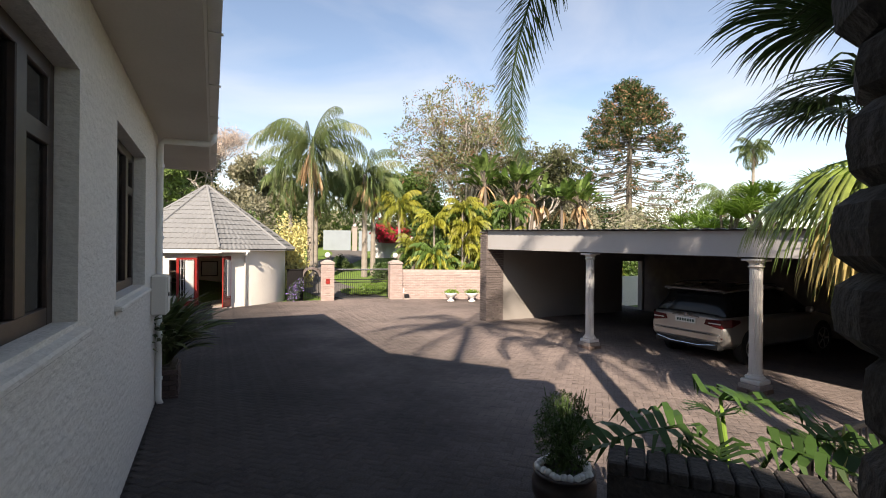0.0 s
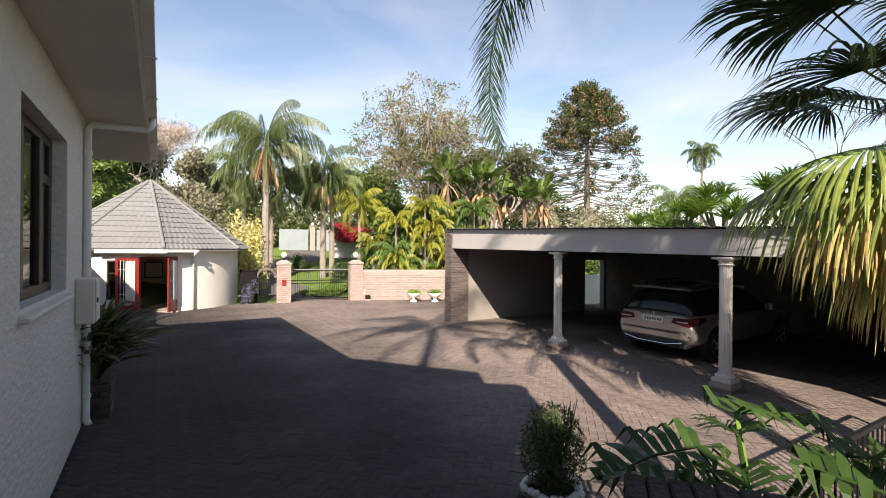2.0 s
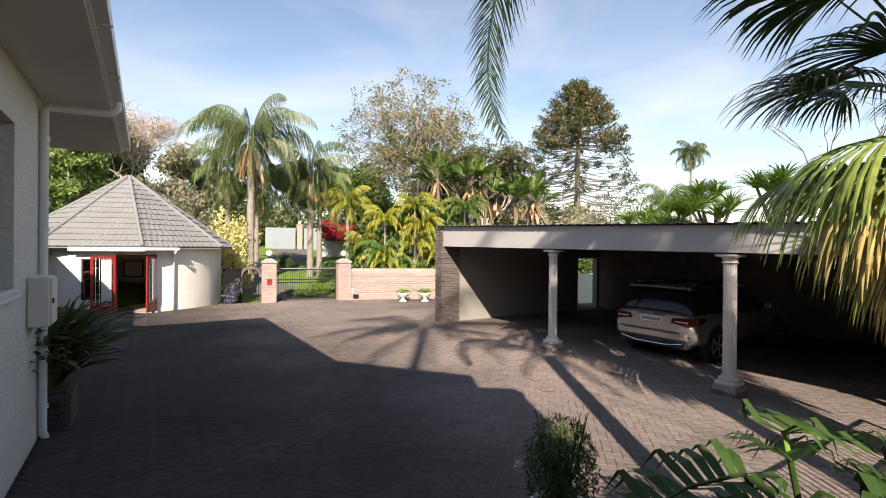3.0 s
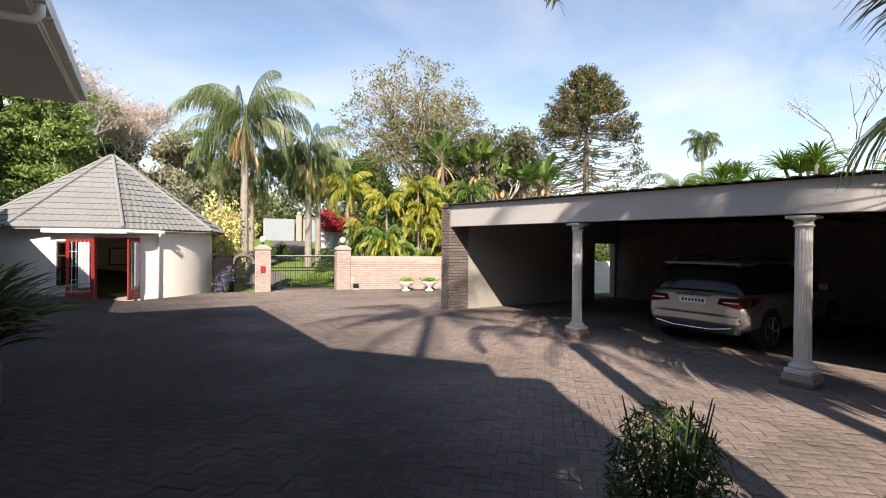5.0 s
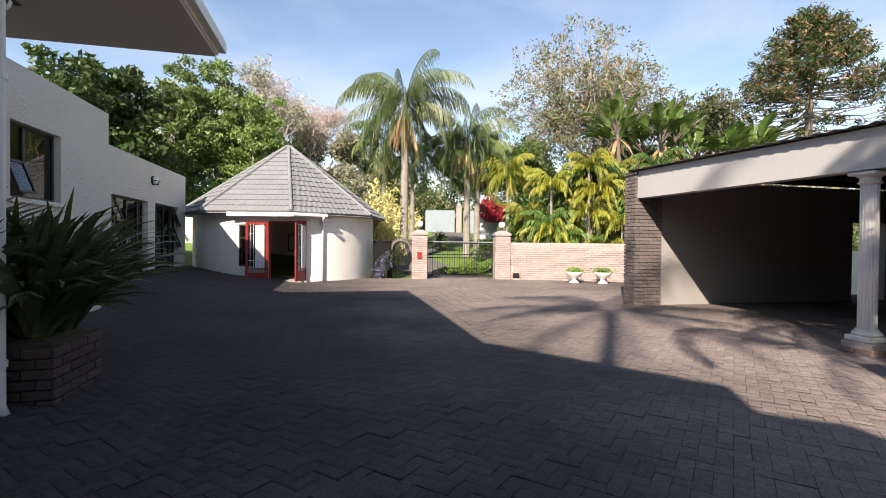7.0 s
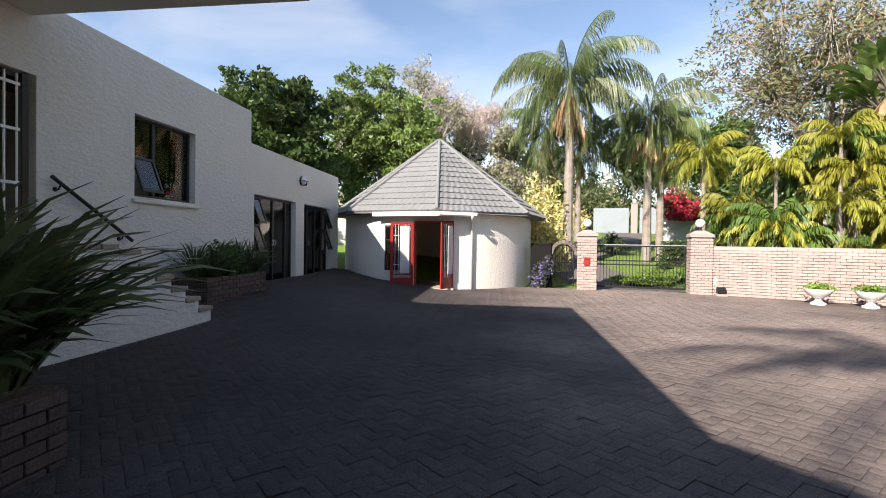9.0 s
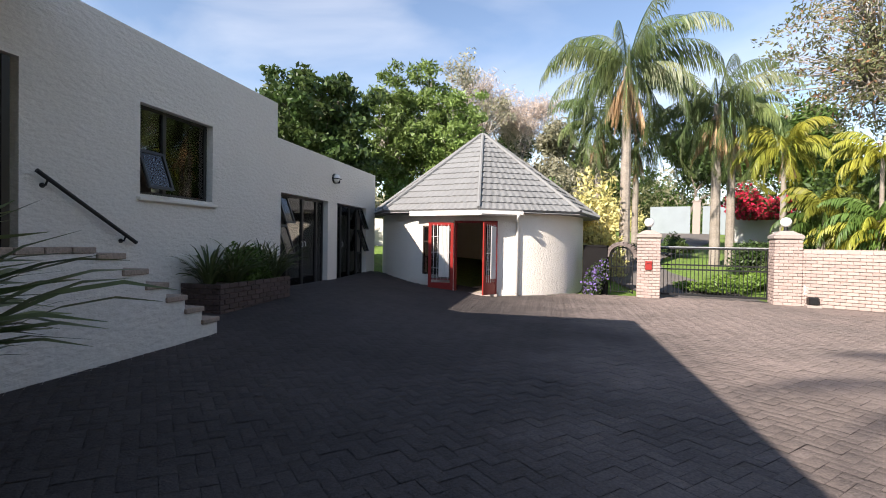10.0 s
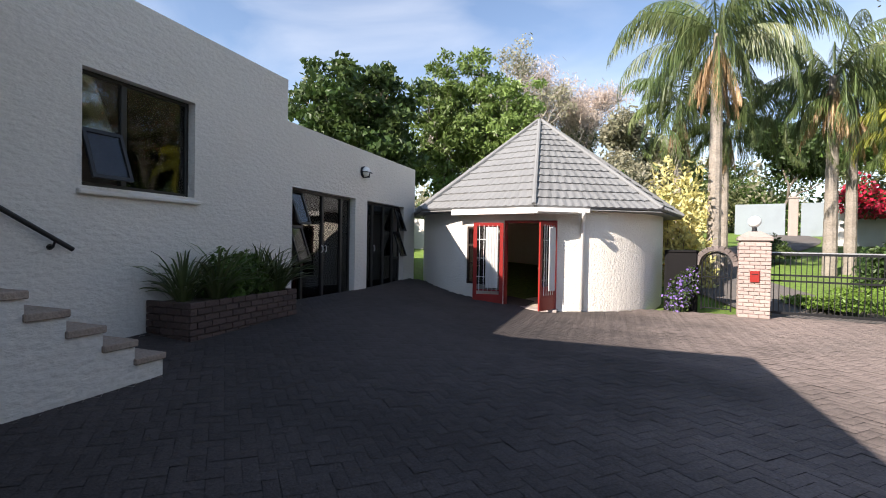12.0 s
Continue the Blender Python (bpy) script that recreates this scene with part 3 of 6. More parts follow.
# ---- ground ----
def ground_sheet():
    """One sheet to the horizon, finer near the court."""
    xs = np.concatenate([np.linspace(-900, -60, 8), np.linspace(-50, -8, 8), np.arange(-7, 22.01, 0.5), np.linspace(24, 60, 10), np.linspace(80, 900, 8)])
    ys = np.concatenate([np.linspace(-900, -60, 8), np.linspace(-50, -8, 8), np.arange(-7, 60.01, 0.5), np.linspace(65, 110, 10), np.linspace(140, 1200, 8)])
    s = Shape()
    for y in ys:
        for x in xs:
            zz = ground_z(x, min(y, 110))
            s.v.append((x, y, zz - 0.075))
    w = len(xs)
    for j in range(len(ys) - 1):
        for i in range(w - 1):
            s.f.append((j * w + i, j * w + i + 1, (j + 1) * w + i + 1, (j + 1) * w + i))
    return s


solid("ground", ground_sheet(), GRASS, "rough green grass and earth around the paved court", "ground", smooth=True)


def strip(xs, ys, lift, edge=None):
    """A sheet that lies on the ground over a grid."""
    s = Shape()
    for y in ys:
        for x in xs:
            xx = x if edge is None else x + edge(y)
            s.v.append((xx, y, ground_z(xx, y) + lift))
    w = len(xs)
    for j in range(len(ys) - 1):
        for i in range(w - 1):
            s.f.append((j * w + i, j * w + i + 1, (j + 1) * w + i + 1, (j + 1) * w + i))
    return s


pavement = solid("pavement", strip(np.arange(-6.5, 17.01, 0.5), np.arange(-6.5, 22.51, 0.5), -0.02), JOINT, "court paved with brown clay bricks laid in herringbone", "pavement")
solid("driveway", strip(np.linspace(-1.5, 1.5, 9), np.arange(22.5, 41.01, 0.5), -0.03, lambda y: 6.5 - 1.5 * ease(23, 27, y) + 5.6 * ease(27.5, 40, y)), TARMAC, "grey paved driveway that climbs beyond the gate", "road")

# ---- near house ----
def walled(axis, at0, at1, a, b, z0, z1, holes=()):
    """A wall with openings cut through it. axis 'y': the wall runs along y between x = at0 and at1."""
    us = sorted({a, b, *(h[0] for h in holes), *(h[1] for h in holes)})
    ws = sorted({z0, z1, *(h[2] for h in holes), *(h[3] for h in holes)})
    full = {(i, j) for i in range(len(us) - 1) for j in range(len(ws) - 1)
            if not any(h[0] <= (us[i] + us[i + 1]) / 2 <= h[1] and h[2] <= (ws[j] + ws[j + 1]) / 2 <= h[3] for h in holes)}
    s, known = Shape(), {}

    def corner(i, j, side):
        if (i, j, side) not in known:
            known[i, j, side] = len(s.v)
            d = (at0, at1)[side]
            s.v.append((d, us[i], ws[j]) if axis == "y" else (us[i], d, ws[j]))
        return known[i, j, side]

    for i, j in full:
        for side in (0, 1):
            s.f.append((corner(i, j, side), corner(i + 1, j, side), corner(i + 1, j + 1, side), corner(i, j + 1, side)))
        for (di, dj), (p, r) in (((-1, 0), ((i, j), (i, j + 1))), ((1, 0), ((i + 1, j), (i + 1, j + 1))), ((0, -1), ((i, j), (i + 1, j))), ((0, 1), ((i, j + 1), (i + 1, j + 1)))):
            if (i + di, j + dj) not in full:
                s.f.append((corner(*p, 0), corner(*r, 0), corner(*r, 1), corner(*p, 1)))
    return s


HX = -0.78
near_holes = [(1.4, 3.74, 2.0, 3.63), (5.05, 7.04, 2.0, 3.63)]
solid("wall_house", walled("y", HX - 0.28, HX, -7.0, 8.42, -0.1, 4.2, near_holes), PLASTER, "rough white plastered house wall with two windows", "wall")
solid("wall_house_end", walled("x", 8.14, 8.42, -3.95, HX - 0.28, -0.1, 4.2), PLASTER, "rough white plastered end wall of the house", "wall")
solid("wall_house_back", walled("x", -7.28, -7.0, -6.5, 9.0, -0.1, 4.6), PLASTER, "plain white plastered wall behind the porch", "wall")
# Unseen ceiling, added overhead to darken the house wall and its reflections
solid("ceiling_porch", Shape().box((HX + 0.002, -6.99, 4.17), (0.25, 0.75, 4.203)), CEILING, "unseen cream ceiling added over the porch to darken the wall", "ceiling")
solid("ceiling", Shape().box((-6.2, -7.0, 4.205), (-0.08, 11.85, 4.24)), CEILING, "cream boarded soffit under the wide eaves", "ceiling")


def roof_house():
    s = Shape()
    a, b, c = (0.02, -7.0, 4.44), (0.02, 11.95, 4.44), (-3.6, 9.2, 6.2)
    d, e, g = (-3.6, -7.0, 6.2), (-7.1, 11.95, 4.44), (-7.1, -7.0, 4.44)
    s.add([a, b, c, d, e, g], [(0, 1, 2, 3), (1, 4, 2), (4, 5, 3, 2), (5, 0, 3)])
    return s


solid("roof", roof_house(), TILE, "grey tiled hipped house roof", "roof")
# Invented roof out of view; outline traced back along the sun from the shadow
solid("roof_porch", Shape().add([(-0.12, 3.6, 4.57), (-0.5, 3.7, 5.2), (0.63, 0.48, 5.9), (0.29, -0.19, 5.9), (0.79, -0.57, 5.9), (-0.19, -2.86, 5.9), (-3.6, -2.9, 6.25), (-3.6, 3.7, 6.25)],
                                [(0, 2, 1), (1, 2, 3, 4, 5, 6, 7), (0, 1, 7), (0, 3, 2)]), TILE, "unseen roof shape over the porch that casts the court's stepped shadow", "roof")
fascia = solid("fascia", Shape().box((-0.08, -7.0, 4.24), (-0.055, 11.85, 4.44)).box((-6.2, 11.85, 4.24), (-0.055, 11.875, 4.44)), WHITE, "white painted fascia board under the roof edge", "trim")


def gutter():
    ob = thing("gutter", "white square metal gutter along the eaves", "gutter")
    s = Shape()
    section = ((-0.052, 4.43), (-0.052, 4.28), (0.05, 4.28), (0.05, 4.44), (0.035, 4.44), (0.04, 4.43), (0.04, 4.29), (-0.042, 4.29), (-0.042, 4.43))
    m = len(section)
    s.add([(x, y, z) for y in (-6.9, 11.9) for x, z in section], [(k, (k + 1) % m, m + (k + 1) % m, m + k) for k in range(m)] + [tuple(range(m)), tuple(range(2 * m - 1, m - 1, -1))])
    part("trough", s, WHITE, ob)
    for y in np.arange(-5.5, 11.6, 1.4):
        part("bracket", Shape().box((-0.052, y, 4.265), (0.065, y + 0.03, 4.278)), WHITE, ob)
    return ob


gutter()


def downpipe():
    ob = thing("downpipe", "white round downpipe against the house wall", "downpipe")
    part("pipe", Shape().tube([(0.0, 8.2, 4.28), (0.0, 8.2, 4.18), (-0.05, 8.2, 4.11), (-0.68, 8.27, 4.11), (-0.73, 8.28, 4.05), (-0.73, 8.28, 0.16), (-0.70, 8.28, 0.08)], 0.045, 12), WHITE, ob, smooth=True)
    for z in (0.45, 1.1, 2.6, 3.7):
        part("clip", Shape().lathe([(0.056, z), (0.056, z + 0.05)], 12, (-0.73, 8.28)), WHITE, ob)
    return ob


downpipe()


def window_unit(name, label, x, y0, y1, z0, z1, mullions, lights, frame_mat, depth=0.10, sill=True, opened=(), f=0.07, sill_mat=None, glass=None, handles=()):
    """A window in a wall that runs along y, its glass facing +x at x - depth. lights: transom heights by light; opened: (light, row) of sashes ajar."""
    ob = thing(name, label, "window", kind="structure")
    xa, xb = x - depth - 0.05, x - depth
    fr = Shape().box((xa, y0, z0), (xb, y0 + f, z1), chamfer=0.006).box((xa, y1 - f, z0), (xb, y1, z1), chamfer=0.006)
    fr.box((xa, y0 + f, z0), (xb, y1 - f, z0 + f), chamfer=0.006).box((xa, y0 + f, z1 - f), (xb, y1 - f, z1), chamfer=0.006)
    part("window_frame", fr, frame_mat, ob)
    for m in mullions:
        part("mullion", Shape().box((xa - 0.01, m - f * 0.7, z0 + f), (xb + 0.012, m + f * 0.7, z1 - f), chamfer=0.006), frame_mat, ob)
    edges = [y0 + f, *mullions, y1 - f]
    for i, (a, b) in enumerate(zip(edges, edges[1:])):
        a, b = a + (f * 0.7 if i else 0), b - (f * 0.7 if i < len(edges) - 2 else 0)
        zs = [z0 + f, *lights.get(i, []), z1 - f]
        for j, (c, d) in enumerate(zip(zs, zs[1:])):
            if j < len(zs) - 2:
                part("transom", Shape().box((xa, a, d - f / 2), (xb + 0.004, b, d + f / 2), chamfer=0.005), frame_mat, ob)
            if (i, j) in opened:
                m = Matrix.Translation((xb, 0, d)) @ Matrix.Rotation(radians(-20), 4, "Y") @ Matrix.Translation((-xb, 0, -d))
                sash = Shape()
                for lo, hi in (((xb, a, c), (xb + 0.035, a + 0.04, d)), ((xb, b - 0.04, c), (xb + 0.035, b, d)), ((xb, a + 0.04, c), (xb + 0.035, b - 0.04, c + 0.04)), ((xb, a + 0.04, d - 0.04), (xb + 0.035, b - 0.04, d))):
                    sash.box(lo, hi, m)
                so = part("sash", sash, frame_mat, ob, "top-hung sash standing open")
                p = part("pane", Shape().box((xb + 0.012, a + 0.04, c + 0.04), (xb + 0.018, b - 0.04, d - 0.04), m), glass or GLASS, so)
            else:
                p = part("pane", Shape().box((xa + 0.02, a, c), (xa + 0.026, b, d)), glass or GLASS, ob)
            p.visible_shadow = False
    for y in handles:
        part("pull_handle", Shape().tube([(xb + 0.012, y, 1.32), (xb + 0.05, y, 1.34), (xb + 0.05, y, 1.44), (xb + 0.012, y, 1.46)], 0.009, 6), WHITE, ob, "white pull handle")
    if sill:
        s = Shape().box((x - depth, y0 - 0.06, z0 - 0.10), (x + 0.07, y1 + 0.06, z0 - 0.003), chamfer=0.012)
        s.v = [(px, py, pz - (px - x + depth) * 0.25 if pz > z0 - 0.05 else pz) for px, py, pz in s.v]
        part("window_sill", s, sill_mat or WHITE, ob)
    return ob


window_unit("window_1", "dark stained wooden window with a deep plastered sill", HX, 1.4, 3.74, 2.0, 3.63, [1.75, 3.14], {2: [3.16], 0: [3.16]}, DARKWOOD, f=0.11, sill_mat=PLASTER, depth=0.13)
window_unit("window_2", "dark stained wooden window with a fixed and a hinged light", HX, 5.05, 7.04, 2.0, 3.63, [5.7, 6.45], {2: [3.16], 0: [3.16]}, DARKWOOD, f=0.10, sill_mat=PLASTER, depth=0.13)
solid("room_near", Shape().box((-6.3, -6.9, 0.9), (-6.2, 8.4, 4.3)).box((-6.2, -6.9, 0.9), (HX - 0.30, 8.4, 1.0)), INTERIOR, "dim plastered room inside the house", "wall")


def meter_box():
    ob = thing("meter_box", "cream metal meter box on the house wall", "meter box")
    part("body", Shape().box((HX + 0.002, 7.62, 1.52), (HX + 0.2, 8.04, 2.08), chamfer=0.015), CEILING, ob)
    part("lid", Shape().box((HX + 0.2, 7.64, 1.54), (HX + 0.215, 8.02, 2.06), chamfer=0.006), CEILING, ob)
    part("latch", Shape().box((HX + 0.215, 7.66, 1.78), (HX + 0.23, 7.70, 1.84), chamfer=0.004), BLACK, ob)


meter_box()

# ---- far house ----
FX = -3.67
far_holes = [(10.75, 11.9, 1.36, 3.48), (13.47, 14.95, 2.13, 3.45)]
solid("wall_annexe", walled("y", FX - 0.28, FX, 8.42, 16.93, 0.0, 4.44, far_holes), PLASTER, "rough white plastered wall with a parapet", "wall")
solid("wall_annexe_low", walled("y", FX - 0.28, FX, 16.93, 22.75, 0.0, 3.71, [(17.08, 19.33, 0.30, 2.54), (19.88, 22.0, 0.34, 2.54)]), PLASTER, "lower white plastered wall with two wide openings", "wall")
solid("wall_annexe_side", walled("x", 16.65, 16.93, -9.5, FX - 0.28, 0.0, 4.44), PLASTER, "plastered parapet return", "wall")
solid("wall_annexe_end", walled("x", 22.47, 22.75, -9.5, FX - 0.28, 0.0, 3.68), PLASTER, "white plastered end wall", "wall")
solid("roof_annexe", Shape().box((-9.5, 8.8, 4.0), (FX - 0.28, 16.65, 4.1)).box((-9.5, 16.93, 3.2), (FX - 0.28, 22.47, 3.3)), STEEL, "flat roof behind the parapet", "roof")
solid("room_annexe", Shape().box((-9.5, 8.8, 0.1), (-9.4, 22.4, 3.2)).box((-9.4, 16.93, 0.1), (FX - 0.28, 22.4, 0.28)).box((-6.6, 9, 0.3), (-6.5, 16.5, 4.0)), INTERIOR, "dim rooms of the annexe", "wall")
window_unit("window_3", "bronze aluminium window with one top-hung sash ajar", FX, 13.47, 14.95, 2.13, 3.45, [14.02], {0: [2.78]}, ALUMINIUM, depth=0.12, opened=((0, 0),), f=0.05, sill_mat=CEILING)
door_unit = window_unit("door_1", "bronze aluminium folding doors with panes tilted open", FX, 17.08, 19.33, 0.30, 2.54, [17.55, 18.25, 18.95], {0: [1.12, 1.82]}, ALUMINIUM, depth=0.14, sill=False, opened=((0, 1), (0, 2)), f=0.055, handles=(18.20, 18.33))
window_unit("door_2", "bronze aluminium glazed doors standing in shade", FX, 19.88, 22.0, 0.34, 2.54, [20.4, 21.0, 21.55], {3: [1.12, 1.82]}, ALUMINIUM, depth=0.14, sill=False, opened=((3, 1), (3, 2)), f=0.055, handles=(20.46,))

# ---- rondavel ----
RC = (-0.27, 24.45)
RR, RE, REZ, RAZ = 3.5, 4.12, 2.40, 5.36


def ring_wall(r0, r1, z0, z1, a0, a1, steps=60):
    s = Shape()
    for i in range(steps + 1):
        u = a0 + (a1 - a0) * i / steps
        s.v += [(RC[0] + r * math.cos(u), RC[1] + r * math.sin(u), z) for r, z in ((r0, z0), (r1, z0), (r1, z1), (r0, z1))]
    s.f = [(4 * i + k, 4 * i + (k + 1) % 4, 4 * i + 4 + (k + 1) % 4, 4 * i + 4 + k) for i in range(steps) for k in range(4)] + [(0, 1, 2, 3), tuple(4 * steps + k for k in (3, 2, 1, 0))]
    return s


def arc_at(x):
    return -math.acos((x - RC[0]) / RR)


A_DOOR0, A_DOOR1, A_WIN0, A_WIN1 = arc_at(-0.56), arc_at(0.68), arc_at(-1.55), arc_at(-0.72)
rw = ring_wall(RR - 0.24, RR, -0.1, 2.45, A_DOOR1, 2 * math.pi + A_WIN0, 110)
rondavel = thing("rondavel", "round cream plastered rondavel with a grey tiled pyramid roof", "house")
part("wall", rw, RONDAVEL, rondavel)
part("wall_under_window", ring_wall(RR - 0.24, RR, -0.1, 0.55, A_WIN0, A_WIN1, 8), RONDAVEL, rondavel)
part("window_lintel", ring_wall(RR - 0.24, RR, 1.98, 2.45, A_WIN0, A_WIN1, 8), RONDAVEL, rondavel)
part("wall_pier", ring_wall(RR - 0.24, RR, -0.1, 2.45, A_WIN1, A_DOOR0, 4), RONDAVEL, rondavel)
part("door_lintel", ring_wall(RR - 0.24, RR, 2.12, 2.45, A_DOOR0, A_DOOR1, 8), RONDAVEL, rondavel)
part("floor", Shape().lathe([(RR - 0.25, -0.05), (RR - 0.25, 0.04)], 48, RC), node_mat("pale_floor_tile", (0.5, 0.42, 0.33), 0.4, grain=0.05), rondavel)
RIDGE = radians(-83)


def roof_pt(k, u, lift=0.0):
    """A point on ridge k, u from the eave (0) to the apex (1)."""
    a = RIDGE + k * math.pi / 4
    r = RE * (1 - u)
    return Vector((RC[0] + r * math.cos(a), RC[1] + r * math.sin(a), REZ + (RAZ - REZ) * u + lift))


deck = Shape()
deck.add([roof_pt(k, 0, -0.05) for k in range(8)] + [roof_pt(0, 1, -0.05)], [(k, (k + 1) % 8, 8) for k in range(8)] + [tuple(range(7, -1, -1))])
roof_r = part("roof", deck, TILE, rondavel)
ROWS_R = 14


def roof_tiles():
    """Overlapping courses of pressed tiles, each with a rolled lower edge, and capped hips."""
    rest = Shape()
    for k in range(8):
        mid = RIDGE + (k + 0.5) * math.pi / 4
        shown = math.sin(mid) < 0.35
        for r in range(ROWS_R):
            u0, u1 = r / ROWS_R, min(0.995, (r + 1.12) / ROWS_R)
            a0, b0, a1, b1 = roof_pt(k, u0), roof_pt(k + 1, u0), roof_pt(k, u1), roof_pt(k + 1, u1)
            nrm = (b0 - a0).cross(a1 - a0).normalized()
            n = max(1, round((b0 - a0).length / 0.42))
            for c in range(n):
                s = Shape()
                e = 0.0006
                lo0, lo1 = a0.lerp(b0, c / n + e), a0.lerp(b0, (c + 1) / n - e)
                hi0, hi1 = a1.lerp(b1, c / n + e), a1.lerp(b1, (c + 1) / n - e)
                w = 4
                low, high, lip = [], [], []
                for q in range(w + 1):
                    wave = 0.03 * (0.5 - 0.5 * math.cos(2 * math.pi * q * 2 / w + 0.8))
                    low.append(lo0.lerp(lo1, q / w) + nrm * (0.028 + wave))
                    high.append(hi0.lerp(hi1, q / w) + nrm * (0.002 + wave * 0.4))
                    lip.append(lo0.lerp(lo1, q / w) + nrm * (-0.012))
                vs = low + high + lip
                m = w + 1
                fs = [(q, q + 1, m + q + 1, m + q) for q in range(w)] + [(2 * m + q, 2 * m + q + 1, q + 1, q) for q in range(w)]
                s.add(vs, fs)
                if shown:
                    part("tile", s, TILE, roof_r)
                else:
                    rest.add(s.v, s.f)
    tagged(part("tiles", rest, TILE, roof_r), kind="stuff")
    for k in range(8):
        pts = [roof_pt(k, u, 0.045) for u in np.linspace(0, 0.985, 12)]
        part("hip_cap", Shape().tube(pts, 0.06, 8), TILE, roof_r)
    part("finial", Shape().lathe([(0.11, RAZ - 0.1), (0.08, RAZ + 0.02), (0.03, RAZ + 0.06)], 12, RC), TILE, roof_r)


roof_tiles()


def french_door(name, label, hinge, rz, width, flip):
    ob = part(name, Shape().box((0, -0.022, 0.06), (0.09, 0.022, 2.06), chamfer=0.004).box((width - 0.09, -0.022, 0.06), (width, 0.022, 2.06), chamfer=0.004)
              .box((0.09, -0.022, 0.06), (width - 0.09, 0.022, 0.34), chamfer=0.004).box((0.09, -0.022, 1.97), (width - 0.09, 0.022, 2.06), chamfer=0.004).box((0.09, -0.02, 0.55 if flip else 0.42), (width - 0.09, 0.02, 0.60 if flip else 0.45)), REDWOOD, rondavel, label)
    if flip:
        part("panel", Shape().box((0.09, -0.012, 0.34), (width - 0.09, 0.012, 0.55)), REDWOOD, ob)
    p = part("pane", Shape().box((0.09, -0.003, 0.45), (width - 0.09, 0.003, 1.97)), GLASS, ob)
    p.visible_shadow = False
    for x in np.linspace(0.15, width - 0.15, 5):
        part("burglar_bar", Shape().box((x - 0.006, 0.024, 0.40), (x + 0.006, 0.034, 2.0)), WHITE, ob)
    for z in (0.75, 1.2, 1.65):
        part("burglar_bar", Shape().box((0.09, 0.034, z), (width - 0.09, 0.042, z + 0.012)), WHITE, ob)
    part("handle", Shape().box((width - 0.07, -0.07, 1.0), (width - 0.04, -0.022, 1.03), chamfer=0.004).box((width - 0.16, -0.075, 1.0), (width - 0.04, -0.062, 1.03), chamfer=0.004), CHROME_, ob, "brass lever handle")
    cur = Shape()
    for i in range(16):
        x0, x1 = 0.12 + (width * 0.55 - 0.1) * i / 16, 0.12 + (width * 0.55 - 0.1) * (i + 1) / 16
        cur.add([(x0, 0.06 + 0.015 * (i % 2), 0.5), (x1, 0.06 + 0.015 * ((i + 1) % 2), 0.5), (x1, 0.06 + 0.015 * ((i + 1) % 2), 1.95), (x0, 0.06 + 0.015 * (i % 2), 1.95)], [(0, 1, 2, 3)])
    part("curtain", cur, CURTAIN, ob, "white lace curtain")
    ob.matrix_world = pose(*hinge, 0, 0, rz)
    return ob


CHROME_ = node_mat("worn_brass", (0.5, 0.4, 0.22), 0.35, metal=0.9)
YD = RC[1] - RR
french_door("door_leaf", "open red glazed door leaf with white burglar bars", (-0.56, YD - 0.03, 0.0), 190, 0.72, False)
french_door("door_leaf", "red glazed door leaf with a solid lower panel", (0.66, YD + 0.10, 0.0), 243, 0.66, True)
jam = Shape()
for x in (-0.56, 0.62):
    jam.box((x, YD + 0.05, 0.02), (x + 0.06, YD + 0.22, 2.12), chamfer=0.005)
jam.box((-0.50, YD + 0.05, 2.06), (0.62, YD + 0.22, 2.12), chamfer=0.005)
part("door_frame", jam, REDWOOD, rondavel)
part("threshold", Shape().box((-0.58, YD - 0.12, -0.02), (0.72, YD + 0.3, 0.055), chamfer=0.01), MORTAR, rondavel)
wfr = Shape()
wm = Matrix.Translation((RC[0], RC[1], 0)) @ Matrix.Rotation((A_WIN0 + A_WIN1) / 2 + math.pi / 2, 4, "Z")
WW = 0.43
for lo, hi in (((-WW, 0.55), (-WW + 0.05, 1.98)), ((WW - 0.05, 0.55), (WW, 1.98)), ((-WW, 0.55), (WW, 0.60)), ((-WW, 1.93), (WW, 1.98)), ((-WW, 1.05), (WW, 1.08)), ((-WW, 1.5), (WW, 1.53)), ((-0.02, 0.6), (0.02, 1.93))):
    wfr.box((lo[0], -RR + 0.03, lo[1]), (hi[0], -RR + 0.09, hi[1]), wm)
wob = part("window", wfr, DARKWOOD, rondavel, "dark wooden casement window")
part("pane", Shape().box((-WW + 0.05, -RR + 0.05, 0.6), (WW - 0.05, -RR + 0.056, 1.93), wm), GLASS, wob)
def eave_board(k, a, b, out, z0, z1, thick):
    p, r = roof_pt(k, 0).lerp(roof_pt(k + 1, 0), a), roof_pt(k, 0).lerp(roof_pt(k + 1, 0), b)
    d = (r - p).normalized()
    n = Vector((d.y, -d.x, 0))
    vs = [c + n * o + Vector((0, 0, z)) for c in (p, r) for o in (out, out + thick) for z in (z0, z1)]
    return Shape().add(vs, [(0, 1, 3, 2), (4, 6, 7, 5), (0, 4, 5, 1), (2, 3, 7, 6), (0, 2, 6, 4), (1, 5, 7, 3)])


